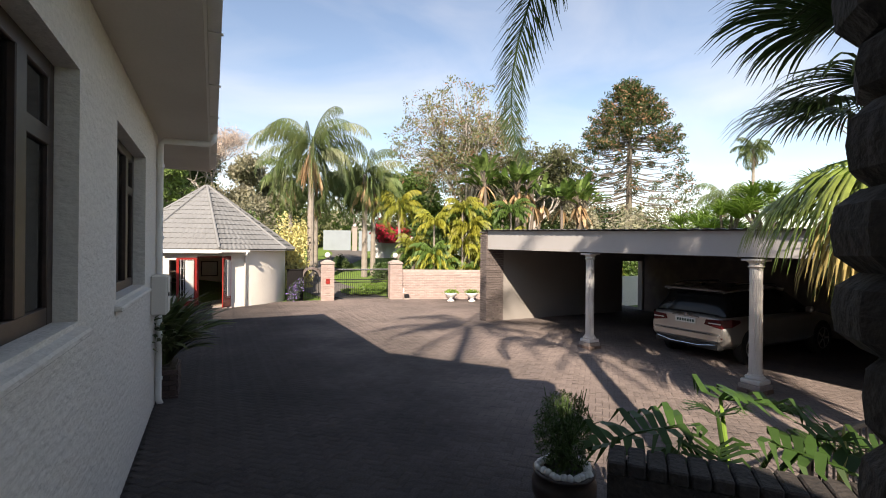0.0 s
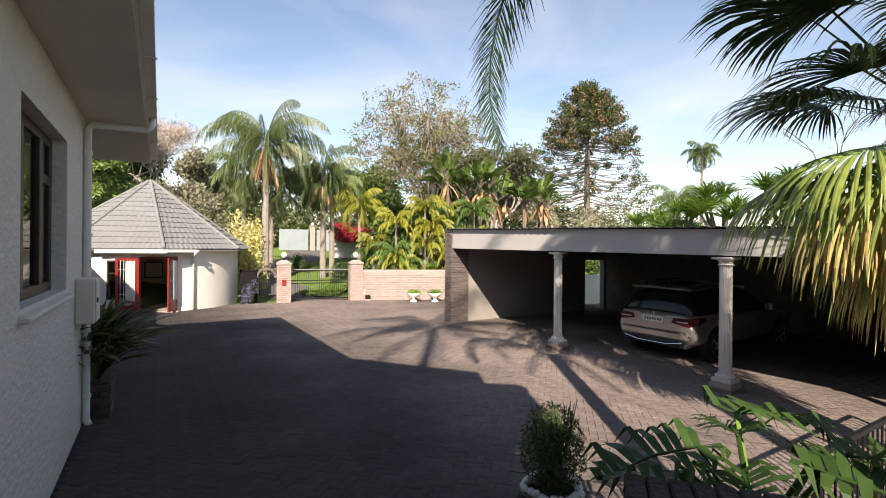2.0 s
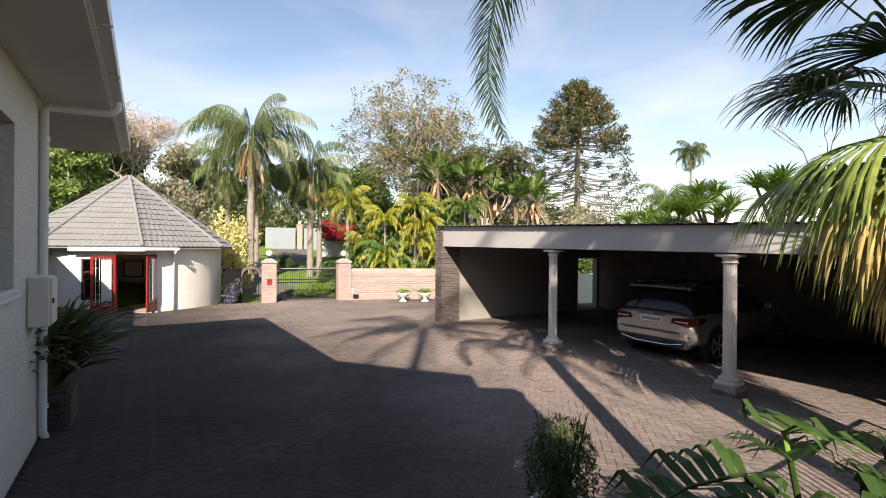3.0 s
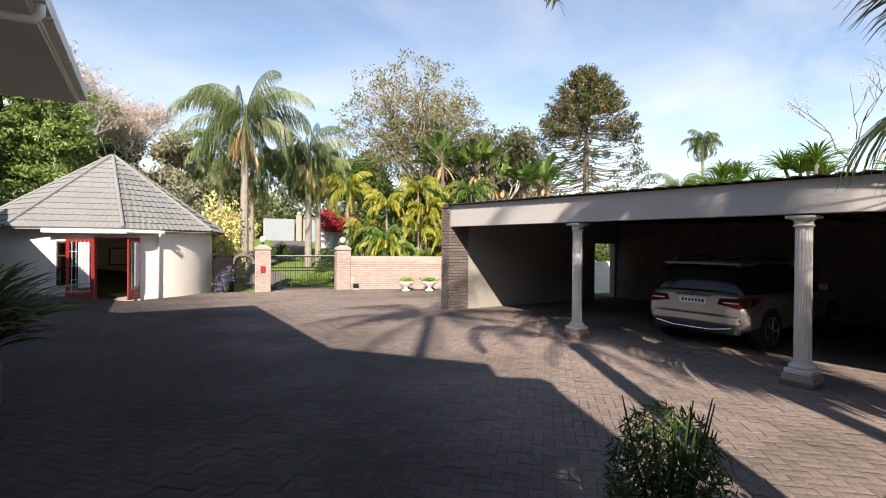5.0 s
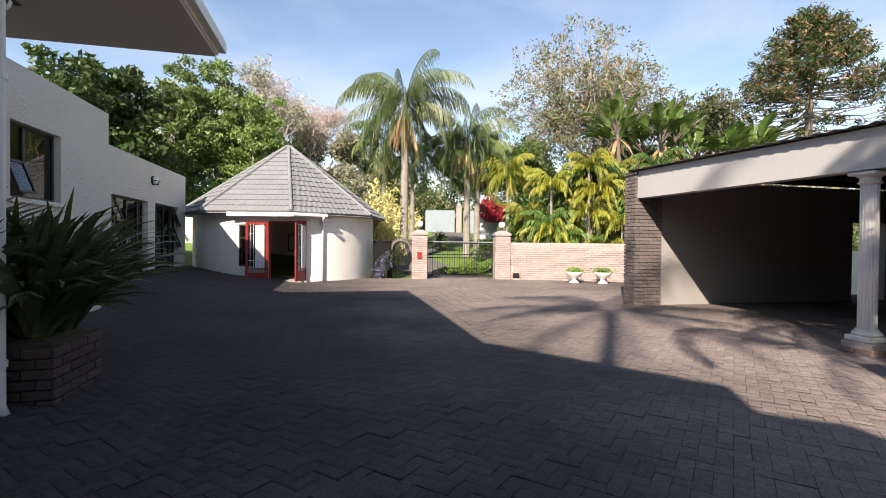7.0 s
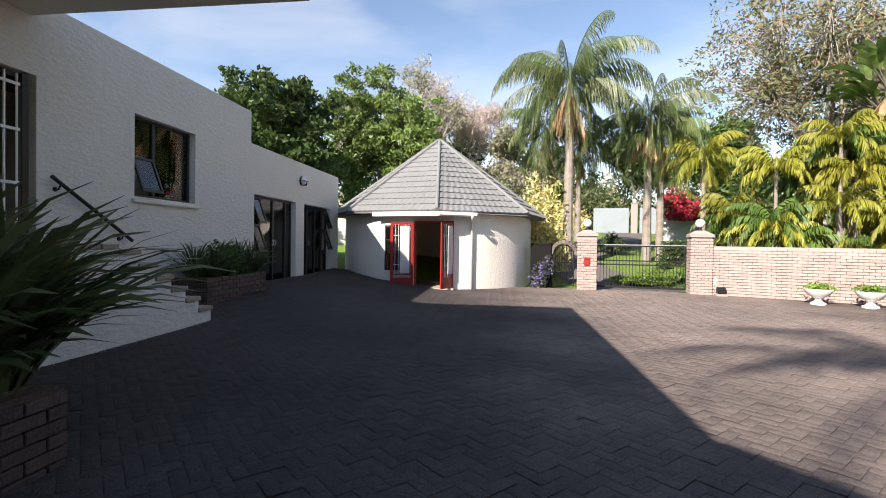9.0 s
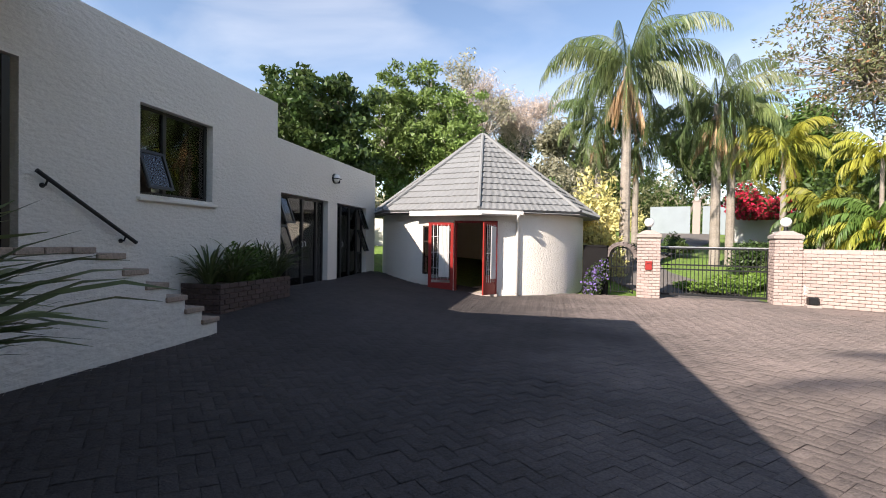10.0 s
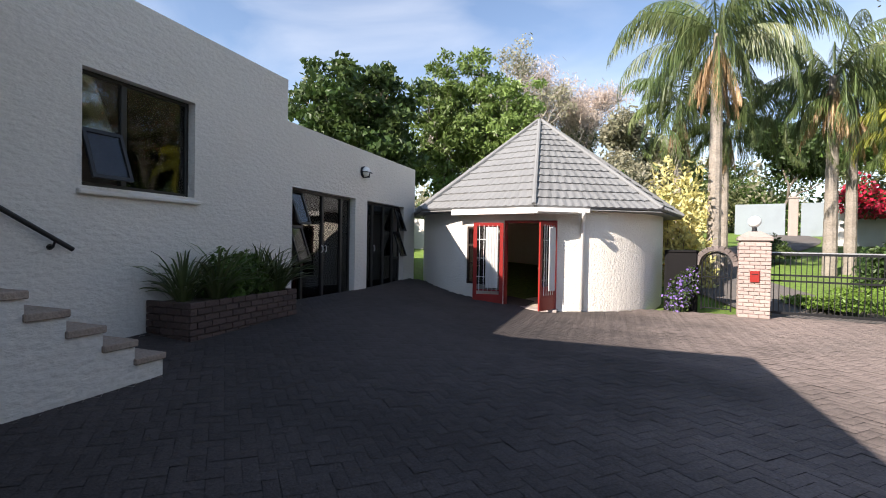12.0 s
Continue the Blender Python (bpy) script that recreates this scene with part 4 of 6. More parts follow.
part("fascia", eave_board(-1, 0.30, 1.0, -0.03, -0.15, -0.015, 0.03), WHITE, rondavel, "white fascia board over the door")
part("fascia", eave_board(0, 0.0, 0.40, -0.03, -0.15, -0.015, 0.03), WHITE, rondavel, "white fascia board over the door")
part("gutter", eave_board(0, 0.02, 0.41, 0.002, -0.115, -0.02, 0.09), WHITE, rondavel, "white metal gutter")
part("downpipe", Shape().tube([(1.28, YD - 0.22, 2.34), (1.28, YD - 0.20, 2.22), (1.25, YD + 0.20, 2.14), (1.24, YD + 0.28, 2.06), (1.24, YD + 0.28, 0.05)], 0.045, 10), WHITE, rondavel, smooth=True)
pic = thing("picture", "pale framed picture on the rondavel's inner wall", "picture", (0.0, RC[1] + RR - 0.55, 0))
part("canvas", Shape().box((-0.5, 0, 1.0), (0.2, 0.02, 1.7)), WHITE, pic)
part("frame", Shape().box((-0.55, 0.0, 0.95), (-0.5, 0.03, 1.75)).box((0.2, 0.0, 0.95), (0.25, 0.03, 1.75)).box((-0.5, 0.0, 0.95), (0.2, 0.03, 1.0)).box((-0.5, 0.0, 1.7), (0.2, 0.03, 1.75)), DARKWOOD, pic)

BRICK_JOBS = []

# ---- carport ----
CX, CY = 8.65, 13.75


def beam_top(y):
    return 2.72 + 0.030 * y


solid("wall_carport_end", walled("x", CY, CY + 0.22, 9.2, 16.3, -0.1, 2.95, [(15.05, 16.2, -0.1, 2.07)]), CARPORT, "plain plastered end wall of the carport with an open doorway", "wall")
solid("wall_carport_back", walled("y", 16.3, 16.5, -4.0, CY + 0.22, -0.1, 2.95), DARKBRICK, "brown face-brick back wall of the carport", "wall")
solid("wall_carport_south", walled("x", -4.2, -4.0, 9.0, 16.5, -0.1, 2.7), PLASTER, "plain plastered far end wall of the carport", "wall")


def carport_beam():
    s = Shape()
    vs = []
    for y in (-4.2, CY + 0.05):
        b = 2.34 + 0.012 * y
        vs += [(CX - 0.12, y, b), (CX + 0.12, y, b), (CX + 0.12, y, beam_top(y)), (CX - 0.12, y, beam_top(y))]
    s.add(vs, [(0, 1, 2, 3), (4, 7, 6, 5), (0, 4, 5, 1), (1, 5, 6, 2), (2, 6, 7, 3), (3, 7, 4, 0)])
    return s


solid("carport_beam", carport_beam(), BEAM, "long white painted beam across the front of the carport", "beam")


def carport_roof():
    """Corrugated sheets that fall towards the back."""
    s = Shape()
    n = 18 * 12
    for j, x in enumerate((CX - 0.25, 16.7)):
        for i in range(n + 1):
            y = -4.3 + 18.3 * i / n
            s.v.append((x, y, beam_top(y) + 0.03 + 0.016 * math.sin(i * math.pi / 1.0 * 0.5 * 2 / 1.5) - 0.02 * (x - CX)))
    for j, x in enumerate((CX - 0.25, 16.7)):
        for i in range(n + 1):
            y = -4.3 + 18.3 * i / n
            s.v.append((x, y, s.v[j * (n + 1) + i][2] - 0.006))
    m = n + 1
    for i in range(n):
        s.f += [(i, i + 1, m + i + 1, m + i), (2 * m + i, 3 * m + i, 3 * m + i + 1, 2 * m + i + 1), (i, 2 * m + i, 2 * m + i + 1, i + 1)]
    return s


solid("carport_roof", carport_roof(), STEEL, "weathered corrugated steel carport roof", "roof")
rafters = thing("rafter_set", "dark timber rafters under the carport roof", "rafters", kind="structure")
for i, y in enumerate(np.arange(-3.2, 13.5, 1.2)):
    part("rafter", Shape().box((CX + 0.12, y - 0.025, beam_top(y) - 0.32), (16.3, y + 0.025, beam_top(y) - 0.20)), DARKWOOD, rafters)


def column(at):
    ob = thing("column", "white fluted column on a square brick base", "column", at, group="columns of the carport")
    part("plinth", Shape().box((-0.19, -0.19, -0.02), (0.19, 0.19, 0.16), chamfer=0.01), MORTAR, ob, "brown brick plinth")
    part("base", Shape().box((-0.17, -0.17, 0.163), (0.17, 0.17, 0.24), chamfer=0.015).lathe([(0.155, 0.243), (0.165, 0.265), (0.155, 0.29), (0.13, 0.30), (0.125, 0.33)], 24), COLUMNPAINT, ob)
    BRICK_JOBS.append((ob, "plinth", 0.205, 0.165))
    shaft = Shape()
    sides = 48
    top = 2.31 + 0.012 * at[1]
    zs = [0.33, 0.9, 1.6, top - 0.16]
    for z in zs:
        for i in range(sides):
            r = (0.106 if i % 3 else 0.096) * (1 - 0.05 * z / 2.4)
            a = 2 * math.pi * i / sides
            shaft.v.append((r * math.cos(a), r * math.sin(a), z))
    shaft.f = [(j * sides + i, j * sides + (i + 1) % sides, (j + 1) * sides + (i + 1) % sides, (j + 1) * sides + i) for j in range(3) for i in range(sides)]
    part("shaft", shaft, COLUMNPAINT, ob)
    part("capital", Shape().lathe([(0.112, top - 0.16), (0.135, top - 0.14), (0.112, top - 0.12), (0.115, top - 0.07), (0.16, top - 0.04)], 24).box((-0.17, -0.17, top - 0.04), (0.17, 0.17, top), chamfer=0.008), COLUMNPAINT, ob)
    return ob


for y in (8.95, 4.9, 0.85, -3.6):
    column((CX, y, 0))

# ---- gate and boundary wall ----
GL, GR = Vector((4.92, 22.3, 0)), Vector((8.15, 21.75, 0))
GANG = math.degrees(math.atan2(GR.y - GL.y, GR.x - GL.x))
WEND = Vector((12.6, 19.7, 0))


def gate_pillar(at, rz):
    ob = thing("gate_pillar", "square pale red brick gate pillar with a stepped cap", "pillar", at, rz, group="gate pillars")
    part("core", Shape().box((-0.275, -0.275, -0.05), (0.275, 0.275, 1.72)), MORTAR, ob)
    part("cap", Shape().box((-0.33, -0.33, 1.72), (0.33, 0.33, 1.80), chamfer=0.01).add(
        [(-0.33, -0.33, 1.803), (0.33, -0.33, 1.803), (0.33, 0.33, 1.803), (-0.33, 0.33, 1.803), (-0.12, -0.12, 1.93), (0.12, -0.12, 1.93), (0.12, 0.12, 1.93), (-0.12, 0.12, 1.93)],
        [(0, 1, 5, 4), (1, 2, 6, 5), (2, 3, 7, 6), (3, 0, 4, 7), (4, 5, 6, 7), (3, 2, 1, 0)]), MORTAR, ob, "weathered grey brick cap")
    BRICK_JOBS.append((ob, "pillar", 0.30, 1.72))
    lampo = thing("globe_lamp", "white globe lamp on top of a gate pillar", "lamp", (at[0], at[1], 1.93), group="globe lamps")
    part("stem", Shape().lathe([(0.07, 0), (0.05, 0.03), (0.045, 0.10)], 16), BLACK, lampo)
    part("globe", Shape().lathe([(0.05, 0.10), (0.105, 0.14), (0.13, 0.20), (0.132, 0.23), (0.118, 0.29), (0.075, 0.335), (0.02, 0.352)], 20), OPAL, lampo, "white opal globe", True)
    return ob


gate_pillar(GL, GANG)
gate_pillar(GR, GANG)


def sliding_gate():
    ob = thing("sliding_gate", "black steel driveway gate with close upright bars", "gate", GL + Vector((0, 0.38, 0)), GANG)
    w = (GR - GL).length
    fr = Shape()
    for z0, z1 in ((0.06, 0.12), (0.80, 0.84), (0.93, 0.97), (1.40, 1.45)):
        fr.box((0.2, -0.02, z0), (w - 0.2, 0.02, z1))
    fr.box((0.2, -0.025, 0.06), (0.25, 0.025, 1.45)).box((w - 0.25, -0.025, 0.06), (w - 0.2, 0.025, 1.45))
    part("gate_frame", fr, BLACK, ob)
    part("top_rail", Shape().box((0.2, -0.03, 1.452), (w - 0.2, 0.03, 1.478)), node_mat("galvanised_steel", (0.6, 0.6, 0.6), 0.35, metal=0.7, grain=0.05), ob, "pale galvanised top rail")
    n = int((w - 0.5) / 0.098)
    for i in range(n):
        x = 0.29 + i * (w - 0.58) / (n - 1)
        part("bar", Shape().box((x - 0.008, -0.008, 0.12), (x + 0.008, 0.008, 1.40)), BLACK, ob)
    return ob


sliding_gate()


def boundary_wall():
    d = WEND - GR
    ob = thing("wall_boundary", "pale red brick boundary wall beside the gate", "wall", GR, math.degrees(math.atan2(d.y, d.x)), kind="structure")
    part("core", Shape().box((0.3, -0.10, -0.05), (d.length, 0.12, 1.46)), MORTAR, ob)
    BRICK_JOBS.append((ob, "wall", d.length, 1.47))
    return ob


boundary_wall()


# ---- car ----
SILVER = node_mat("silver_car_paint", (0.52, 0.50, 0.47), 0.28, metal=0.75, grain=0.02, grain_size=200)
RUBBER = node_mat("tyre_rubber", (0.018, 0.018, 0.018), 0.85, grain=0.2)
RIM = node_mat("alloy_rim", (0.55, 0.55, 0.55), 0.3, metal=0.9)
TAIL = node_mat("red_tail_lamp", (0.075, 0.006, 0.007), 0.12)
CLEAR = node_mat("clear_lamp", (0.6, 0.57, 0.55), 0.15)
CHROME = node_mat("chrome_trim", (0.75, 0.75, 0.75), 0.12, metal=1.0)
PLASTIC = node_mat("black_plastic", (0.02, 0.02, 0.02), 0.6, grain=0.1)
PLATE = node_mat("number_plate", (0.75, 0.78, 0.75), 0.4)
INK = node_mat("plate_ink", (0.03, 0.08, 0.06), 0.6)


def loft(sections, close=True):
    """Skin over rings of equal count."""
    s = Shape()
    n = len(sections[0])
    for r in sections:
        s.v += [tuple(p) for p in r]
    for j in range(len(sections) - 1):
        for i in range(n):
            s.f.append((j * n + i, j * n + (i + 1) % n, (j + 1) * n + (i + 1) % n, (j + 1) * n + i))
    if close:
        s.f += [tuple(range(n)), tuple(range((len(sections) - 1) * n, len(sections) * n))[::-1]]
    return s


def car(name, label, at, rz, paint, k=1.0):
    """An upright estate car: x runs from the tail (0) to the nose (4.75), y across."""
    ob = thing(name, label, "car", at, rz)

    def ring(x, half, z0, z1, shoulder, crown=0.0):
        pts = []
        for y, z in ((0, z0), (0.80, z0), (0.96, z0 + 0.10), (1.0, z0 + 0.16), (1.0, shoulder - 0.12), (0.97, shoulder), (0.90, z1 - 0.02), (0.6, z1 + crown * 0.7), (0, z1 + crown)):
            pts.append((x, half * y, z))
        return pts + [(px, -py, pz) for px, py, pz in pts[-2:0:-1]]

    body = loft([ring(0.0, 0.86, 0.50, 1.02, 0.80), ring(0.05, 0.92, 0.42, 1.06, 0.86), ring(0.18, 0.955, 0.36, 1.09, 0.93), ring(0.55, 0.965, 0.34, 1.10, 0.95), ring(1.4, 0.965, 0.30, 1.08, 0.94),
                 ring(2.6, 0.965, 0.30, 1.06, 0.93), ring(3.3, 0.965, 0.32, 1.05, 0.93, 0.03), ring(4.0, 0.95, 0.33, 0.99, 0.88, 0.05), ring(4.5, 0.90, 0.34, 0.90, 0.80, 0.04), ring(4.72, 0.74, 0.42, 0.78, 0.68)])
    part("body", body, paint, ob, smooth=True)

    def cabin(x, half0, half1, z0, z1):
        return [(x, half0, z0), (x, half0 * 0.995, z0 + 0.03), (x, (half0 + half1) / 2 + 0.02, (z0 + z1) / 2), (x, half1, z1 - 0.09), (x, half1 - 0.08, z1 - 0.025), (x, 0.3, z1), (x, -0.3, z1), (x, -half1 + 0.08, z1 - 0.025), (x, -half1, z1 - 0.09),
                (x, -(half0 + half1) / 2 - 0.02, (z0 + z1) / 2), (x, -half0 * 0.995, z0 + 0.03), (x, -half0, z0)]

    glass = loft([cabin(0.13, 0.86, 0.80, 1.06, 1.12), cabin(0.26, 0.87, 0.72, 1.06, 1.42), cabin(0.40, 0.88, 0.70, 1.06, 1.62), cabin(1.2, 0.89, 0.71, 1.06, 1.69), cabin(2.2, 0.89, 0.71, 1.06, 1.69), cabin(2.75, 0.89, 0.69, 1.05, 1.60), cabin(3.45, 0.88, 0.78, 1.04, 1.12)])
    part("greenhouse", glass, node_mat("dark_car_glass", (0.010, 0.011, 0.012), 0.14, spec=0.3), ob, "dark tinted windows", True)
    roofp = loft([cabin(0.30, 0.72, 0.70, 1.60, 1.645), cabin(0.42, 0.725, 0.705, 1.60, 1.66), cabin(1.2, 0.73, 0.715, 1.62, 1.70), cabin(2.2, 0.73, 0.715, 1.62, 1.70), cabin(2.6, 0.70, 0.69, 1.60, 1.645)])
    part("roof", roofp, paint, ob, smooth=True)
    part("spoiler", Shape().box((0.16, -0.70, 1.60), (0.36, 0.70, 1.645), chamfer=0.02), paint, ob)
    for s in (-1, 1):
        part("roof_rail", Shape().tube([(0.55, s * 0.68, 1.69), (0.7, s * 0.68, 1.74), (2.2, s * 0.68, 1.74), (2.4, s * 0.68, 1.68)], 0.018, 8), CHROME, ob)
        lampo = Shape().add([(-0.012, s * 0.46, 0.88), (-0.012, s * 0.50, 0.99), (-0.012, s * 0.85, 0.82), (-0.012, s * 0.85, 1.015), (0.16, s * 0.975, 0.86), (0.16, s * 0.975, 1.03), (0.46, s * 0.985, 0.95), (0.42, s * 0.985, 1.0)],
                            [(0, 2, 3, 1), (2, 4, 5, 3), (4, 6, 7, 5)])
        lm = part("tail_light", lampo, TAIL, ob, "red tail light")
        part("clear_band", Shape().box((-0.018, min(s * 0.56, s * 0.84), 0.905), (0.0, max(s * 0.56, s * 0.84), 0.93), chamfer=0.004), CLEAR, lm)
        part("reflector", Shape().box((-0.012, min(s * 0.6, s * 0.86), 0.60), (0.03, max(s * 0.6, s * 0.86), 0.625)), TAIL, ob)
        part("mirror", Shape().box((3.0, min(s * 0.97, s * 1.12), 1.05), (3.12, max(s * 0.97, s * 1.12), 1.2), chamfer=0.03), paint, ob)
        for wx in (0.92, 3.82):
            m = Matrix.Translation((wx, s * 0.86, 0.375)) @ Matrix.Rotation(radians(90 * -s), 4, "X")
            part("arch", Shape().lathe([(0.43, -0.02), (0.43, 0.112)], 28, m=m), PLASTIC, ob)
            w = part("wheel", Shape().lathe([(0.30, -0.12), (0.36, -0.11), (0.375, -0.05), (0.375, 0.07), (0.36, 0.12), (0.27, 0.125)], 32, m=m), RUBBER, ob, "black tyre", True)
            part("rim", Shape().lathe([(0.265, 0.08), (0.265, 0.127), (0.25, 0.132), (0.24, 0.09)], 28, m=m), RIM, w)
            for q in range(5):
                part("spoke", Shape().box((0.03, -0.03, 0.10), (0.25, 0.03, 0.13), m @ Matrix.Rotation(q * 2 * math.pi / 5, 4, "Z"), chamfer=0.008), RIM, w)
    part("bumper", Shape().box((-0.05, -0.84, 0.50), (0.10, 0.84, 0.70), chamfer=0.045), paint, ob)
    part("diffuser", Shape().box((-0.02, -0.80, 0.33), (0.2, 0.80, 0.50), chamfer=0.03), PLASTIC, ob, "dark lower bumper")
    part("chrome_strip", Shape().tube([(-0.03, -0.72, 0.46), (-0.045, -0.35, 0.40), (-0.045, 0.35, 0.40), (-0.03, 0.72, 0.46)], 0.014, 8), CHROME, ob)
    part("tailgate_gap", Shape().box((-0.054, -0.62, 0.675), (-0.04, 0.62, 0.684)), PLASTIC, ob)
    part("handle_bar", Shape().box((-0.012, -0.34, 1.00), (0.03, 0.34, 1.03), chamfer=0.006), CHROME, ob)
    pl = part("number_plate", Shape().box((-0.018, -0.26, 0.86), (0.02, 0.26, 0.975), chamfer=0.004), PLATE, ob, "white number plate")
    for i in range(7):
        part("mark", Shape().box((-0.021, -0.22 + i * 0.064, 0.888), (-0.0185, -0.178 + i * 0.064, 0.948)), INK, pl)
    part("badge", Shape().lathe([(0.045, 0), (0.04, 0.012)], 20, m=Matrix.Translation((0.02, 0, 1.045)) @ Matrix.Rotation(radians(-90), 4, "Y")), CHROME, ob)
    part("aerial", Shape().box((0.55, -0.02, 1.69), (0.68, 0.02, 1.75), chamfer=0.02), PLASTIC, ob)
    return ob


car("estate_car", "silver off-road estate car parked nose-in under the carport", (9.8, 7.1, 0), 0, SILVER)


# ---- brick pier of the carport ----
pier = thing("carport_pier", "weathered brown brick pier at the end of the carport", "pillar", (8.5, CY - 0.03, 0))
part("core", Shape().box((0.012, 0.012, -0.05), (0.69, 0.37, 3.05)), MORTAR, pier)
part("coping", Shape().box((-0.04, -0.04, 3.06), (0.74, 0.42, 3.13), chamfer=0.015), DARKBRICK, pier)
BRICK_JOBS.append((pier, "pier", 0.70, 3.06))

# ---- small gate, dark wall and its flowers ----
dark_wall = thing("wall_low", "low wall beside the rondavel, coloured near-black for its shade", "wall", (3.18, 22.95, 0), -22, kind="structure")
part("core", Shape().box((0.0, -0.1, -0.05), (0.72, 0.1, 1.42)), NEARBLACK, dark_wall)
part("coping", Shape().box((0.0, -0.13, 1.42), (0.72, 0.13, 1.48), chamfer=0.012), NEARBLACK, dark_wall)


def arch_gate():
    ob = thing("arched_gate", "narrow black pedestrian gate under a brick arch", "gate", (4.24, 22.6, 0), -22)
    w = 0.31
    fr = Shape()
    arc = [(-w, 0, 0.05)] + [(w * math.cos(a), 0, 1.12 + w * math.sin(a)) for a in np.linspace(math.pi, 0, 13)] + [(w, 0, 0.05)]
    part("gate_frame", fr.tube(arc, 0.018, 8).tube([(-w, 0, 0.1), (w, 0, 0.1)], 0.015, 6).tube([(-w, 0, 0.85), (w, 0, 0.85)], 0.015, 6), BLACK, ob)
    for i in range(7):
        x = -w + 2 * w * (i + 1) / 8
        part("bar", Shape().tube([(x, 0, 0.1), (x, 0, 1.12 + math.sqrt(w * w - x * x))], 0.008, 6), BLACK, ob)
    for k in range(11):
        a = math.pi * (k + 0.5) / 11
        m = Matrix.Translation(((w + 0.1) * math.cos(a), 0, 1.12 + (w + 0.1) * math.sin(a))) @ Matrix.Rotation(math.pi / 2 - a, 4, "Y")
        part("arch_brick", Shape().box((-0.056, -0.11, -0.06), (0.056, 0.11, 0.06), m, chamfer=0.006), DARKBRICK, ob)
    return ob


arch_gate()
shrub("flowering_bush", "bush of small purple flowers against a dark wall", (3.55, 22.5, 0), (0.40, 0.35, 1.0), DARKLEAF, 0.04, 2200, 31, flowers=(PURPLE, 0.22))
letter_box = thing("letter_plate", "small red metal letter box plate on a gate pillar", "letter box", GL, GANG)
part("plate", Shape().box((-0.09, -0.345, 0.80), (0.09, -0.318, 1.05), chamfer=0.008), REDWOOD, letter_box)
part("slot", Shape().box((-0.06, -0.349, 0.97), (0.06, -0.346, 0.985)), BLACK, letter_box)
motor = thing("gate_motor", "white and black electric gate motor beside the pillar", "gate motor", GR + Vector((0.45, -0.42, 0)), GANG)
part("housing", Shape().box((-0.11, -0.14, 0.06), (0.11, 0.14, 0.26), chamfer=0.03), BLACK, motor)
part("base", Shape().box((-0.15, -0.17, -0.02), (0.15, 0.17, 0.06), chamfer=0.01), MORTAR, motor)
box2 = thing("junction_box", "small white electrical box on the gate pillar", "electrical box", GR + Vector((0.36, -0.26, 0)), GANG)
part("body", Shape().box((-0.05, -0.05, 0.30), (0.06, 0.06, 0.55), chamfer=0.012), WHITE, box2)
part("conduit", Shape().tube([(0, 0.02, 0.55), (0, 0.02, 1.4)], 0.012, 6), BLACK, box2)


def urn(at, seed):
    ob = thing("garden_urn", "white pedestal urn planted with low green leaves", "planter", at, group="urns along the boundary wall")
    part("bowl", Shape().lathe([(0.17, -0.02), (0.17, 0.05), (0.10, 0.08), (0.07, 0.13), (0.10, 0.18), (0.22, 0.24), (0.28, 0.33), (0.31, 0.38), (0.31, 0.41), (0.26, 0.41), (0.22, 0.34)], 28), WHITE, ob, smooth=True)
    rng = np.random.default_rng(seed)
    c = rng.normal(size=(420, 3)) * np.array([0.14, 0.14, 0.06]) + np.array([0, 0, 0.45])
    c = c[c[:, 2] > 0.38]
    part("plant", cloud_mesh("plant", *leaves(c, 0.05, droop=-0.5, rng=rng), BRIGHTLEAF), None, ob)


urn((10.25, 19.75, 0), 1)
urn((11.15, 19.3, 0), 2)

# ---- stairs and planters at the annexe ----
stair = thing("stairs", "white plastered side stairs with brick treads", "stairs")
for k in range(6):
    y1 = 13.32 - 0.285 * k
    y0 = y1 - 0.285
    z = 0.45 + 0.176 * k
    part("step", Shape().box((FX + 0.004, y0, -0.05), (-2.25, y1, z - 0.065)), PLASTER, stair)
    for i in range(6):
        x0 = FX + 0.01 + i * 0.242
        part("tread_brick", Shape().box((x0, y0 - 0.01 + 0.0, z - 0.063), (x0 + 0.232, y1 + 0.018, z), chamfer=0.008), node_mat("tread_brick_tone", (0.34, 0.26, 0.205), 0.8, grain=0.2, stain=0.4, stain_size=3, bump=0.4) if k == 0 and i == 0 else bpy.data.materials["tread_brick_tone"], stair)
landing = Shape().box((FX + 0.004, 8.43, -0.05), (-2.25, 13.32 - 0.285 * 6, 1.33))
part("landing", landing, PLASTER, stair)
for i in range(13):
    y0 = 8.45 + i * 0.243
    part("coping_brick", Shape().box((-2.46, y0, 1.332), (-2.235, y0 + 0.232, 1.395), chamfer=0.008), bpy.data.materials["tread_brick_tone"], stair)


def handrail():
    ob = thing("handrail", "black round handrail on the plastered wall", "handrail")
    part("rail", Shape().tube([(FX + 0.09, 12.02, 2.24), (FX + 0.09, 13.33, 1.42)], 0.026, 10), BLACK, ob)
    for y, z in ((12.14, 2.165), (13.16, 1.525)):
        part("bracket", Shape().tube([(FX + 0.002, y, z - 0.08), (FX + 0.06, y, z - 0.08), (FX + 0.09, y, z - 0.02)], 0.012, 6).lathe([(0.03, 0), (0.03, 0.012)], 12, m=Matrix.Translation((FX + 0.002, y, z - 0.08)) @ Matrix.Rotation(radians(90), 4, "Y")), BLACK, ob)


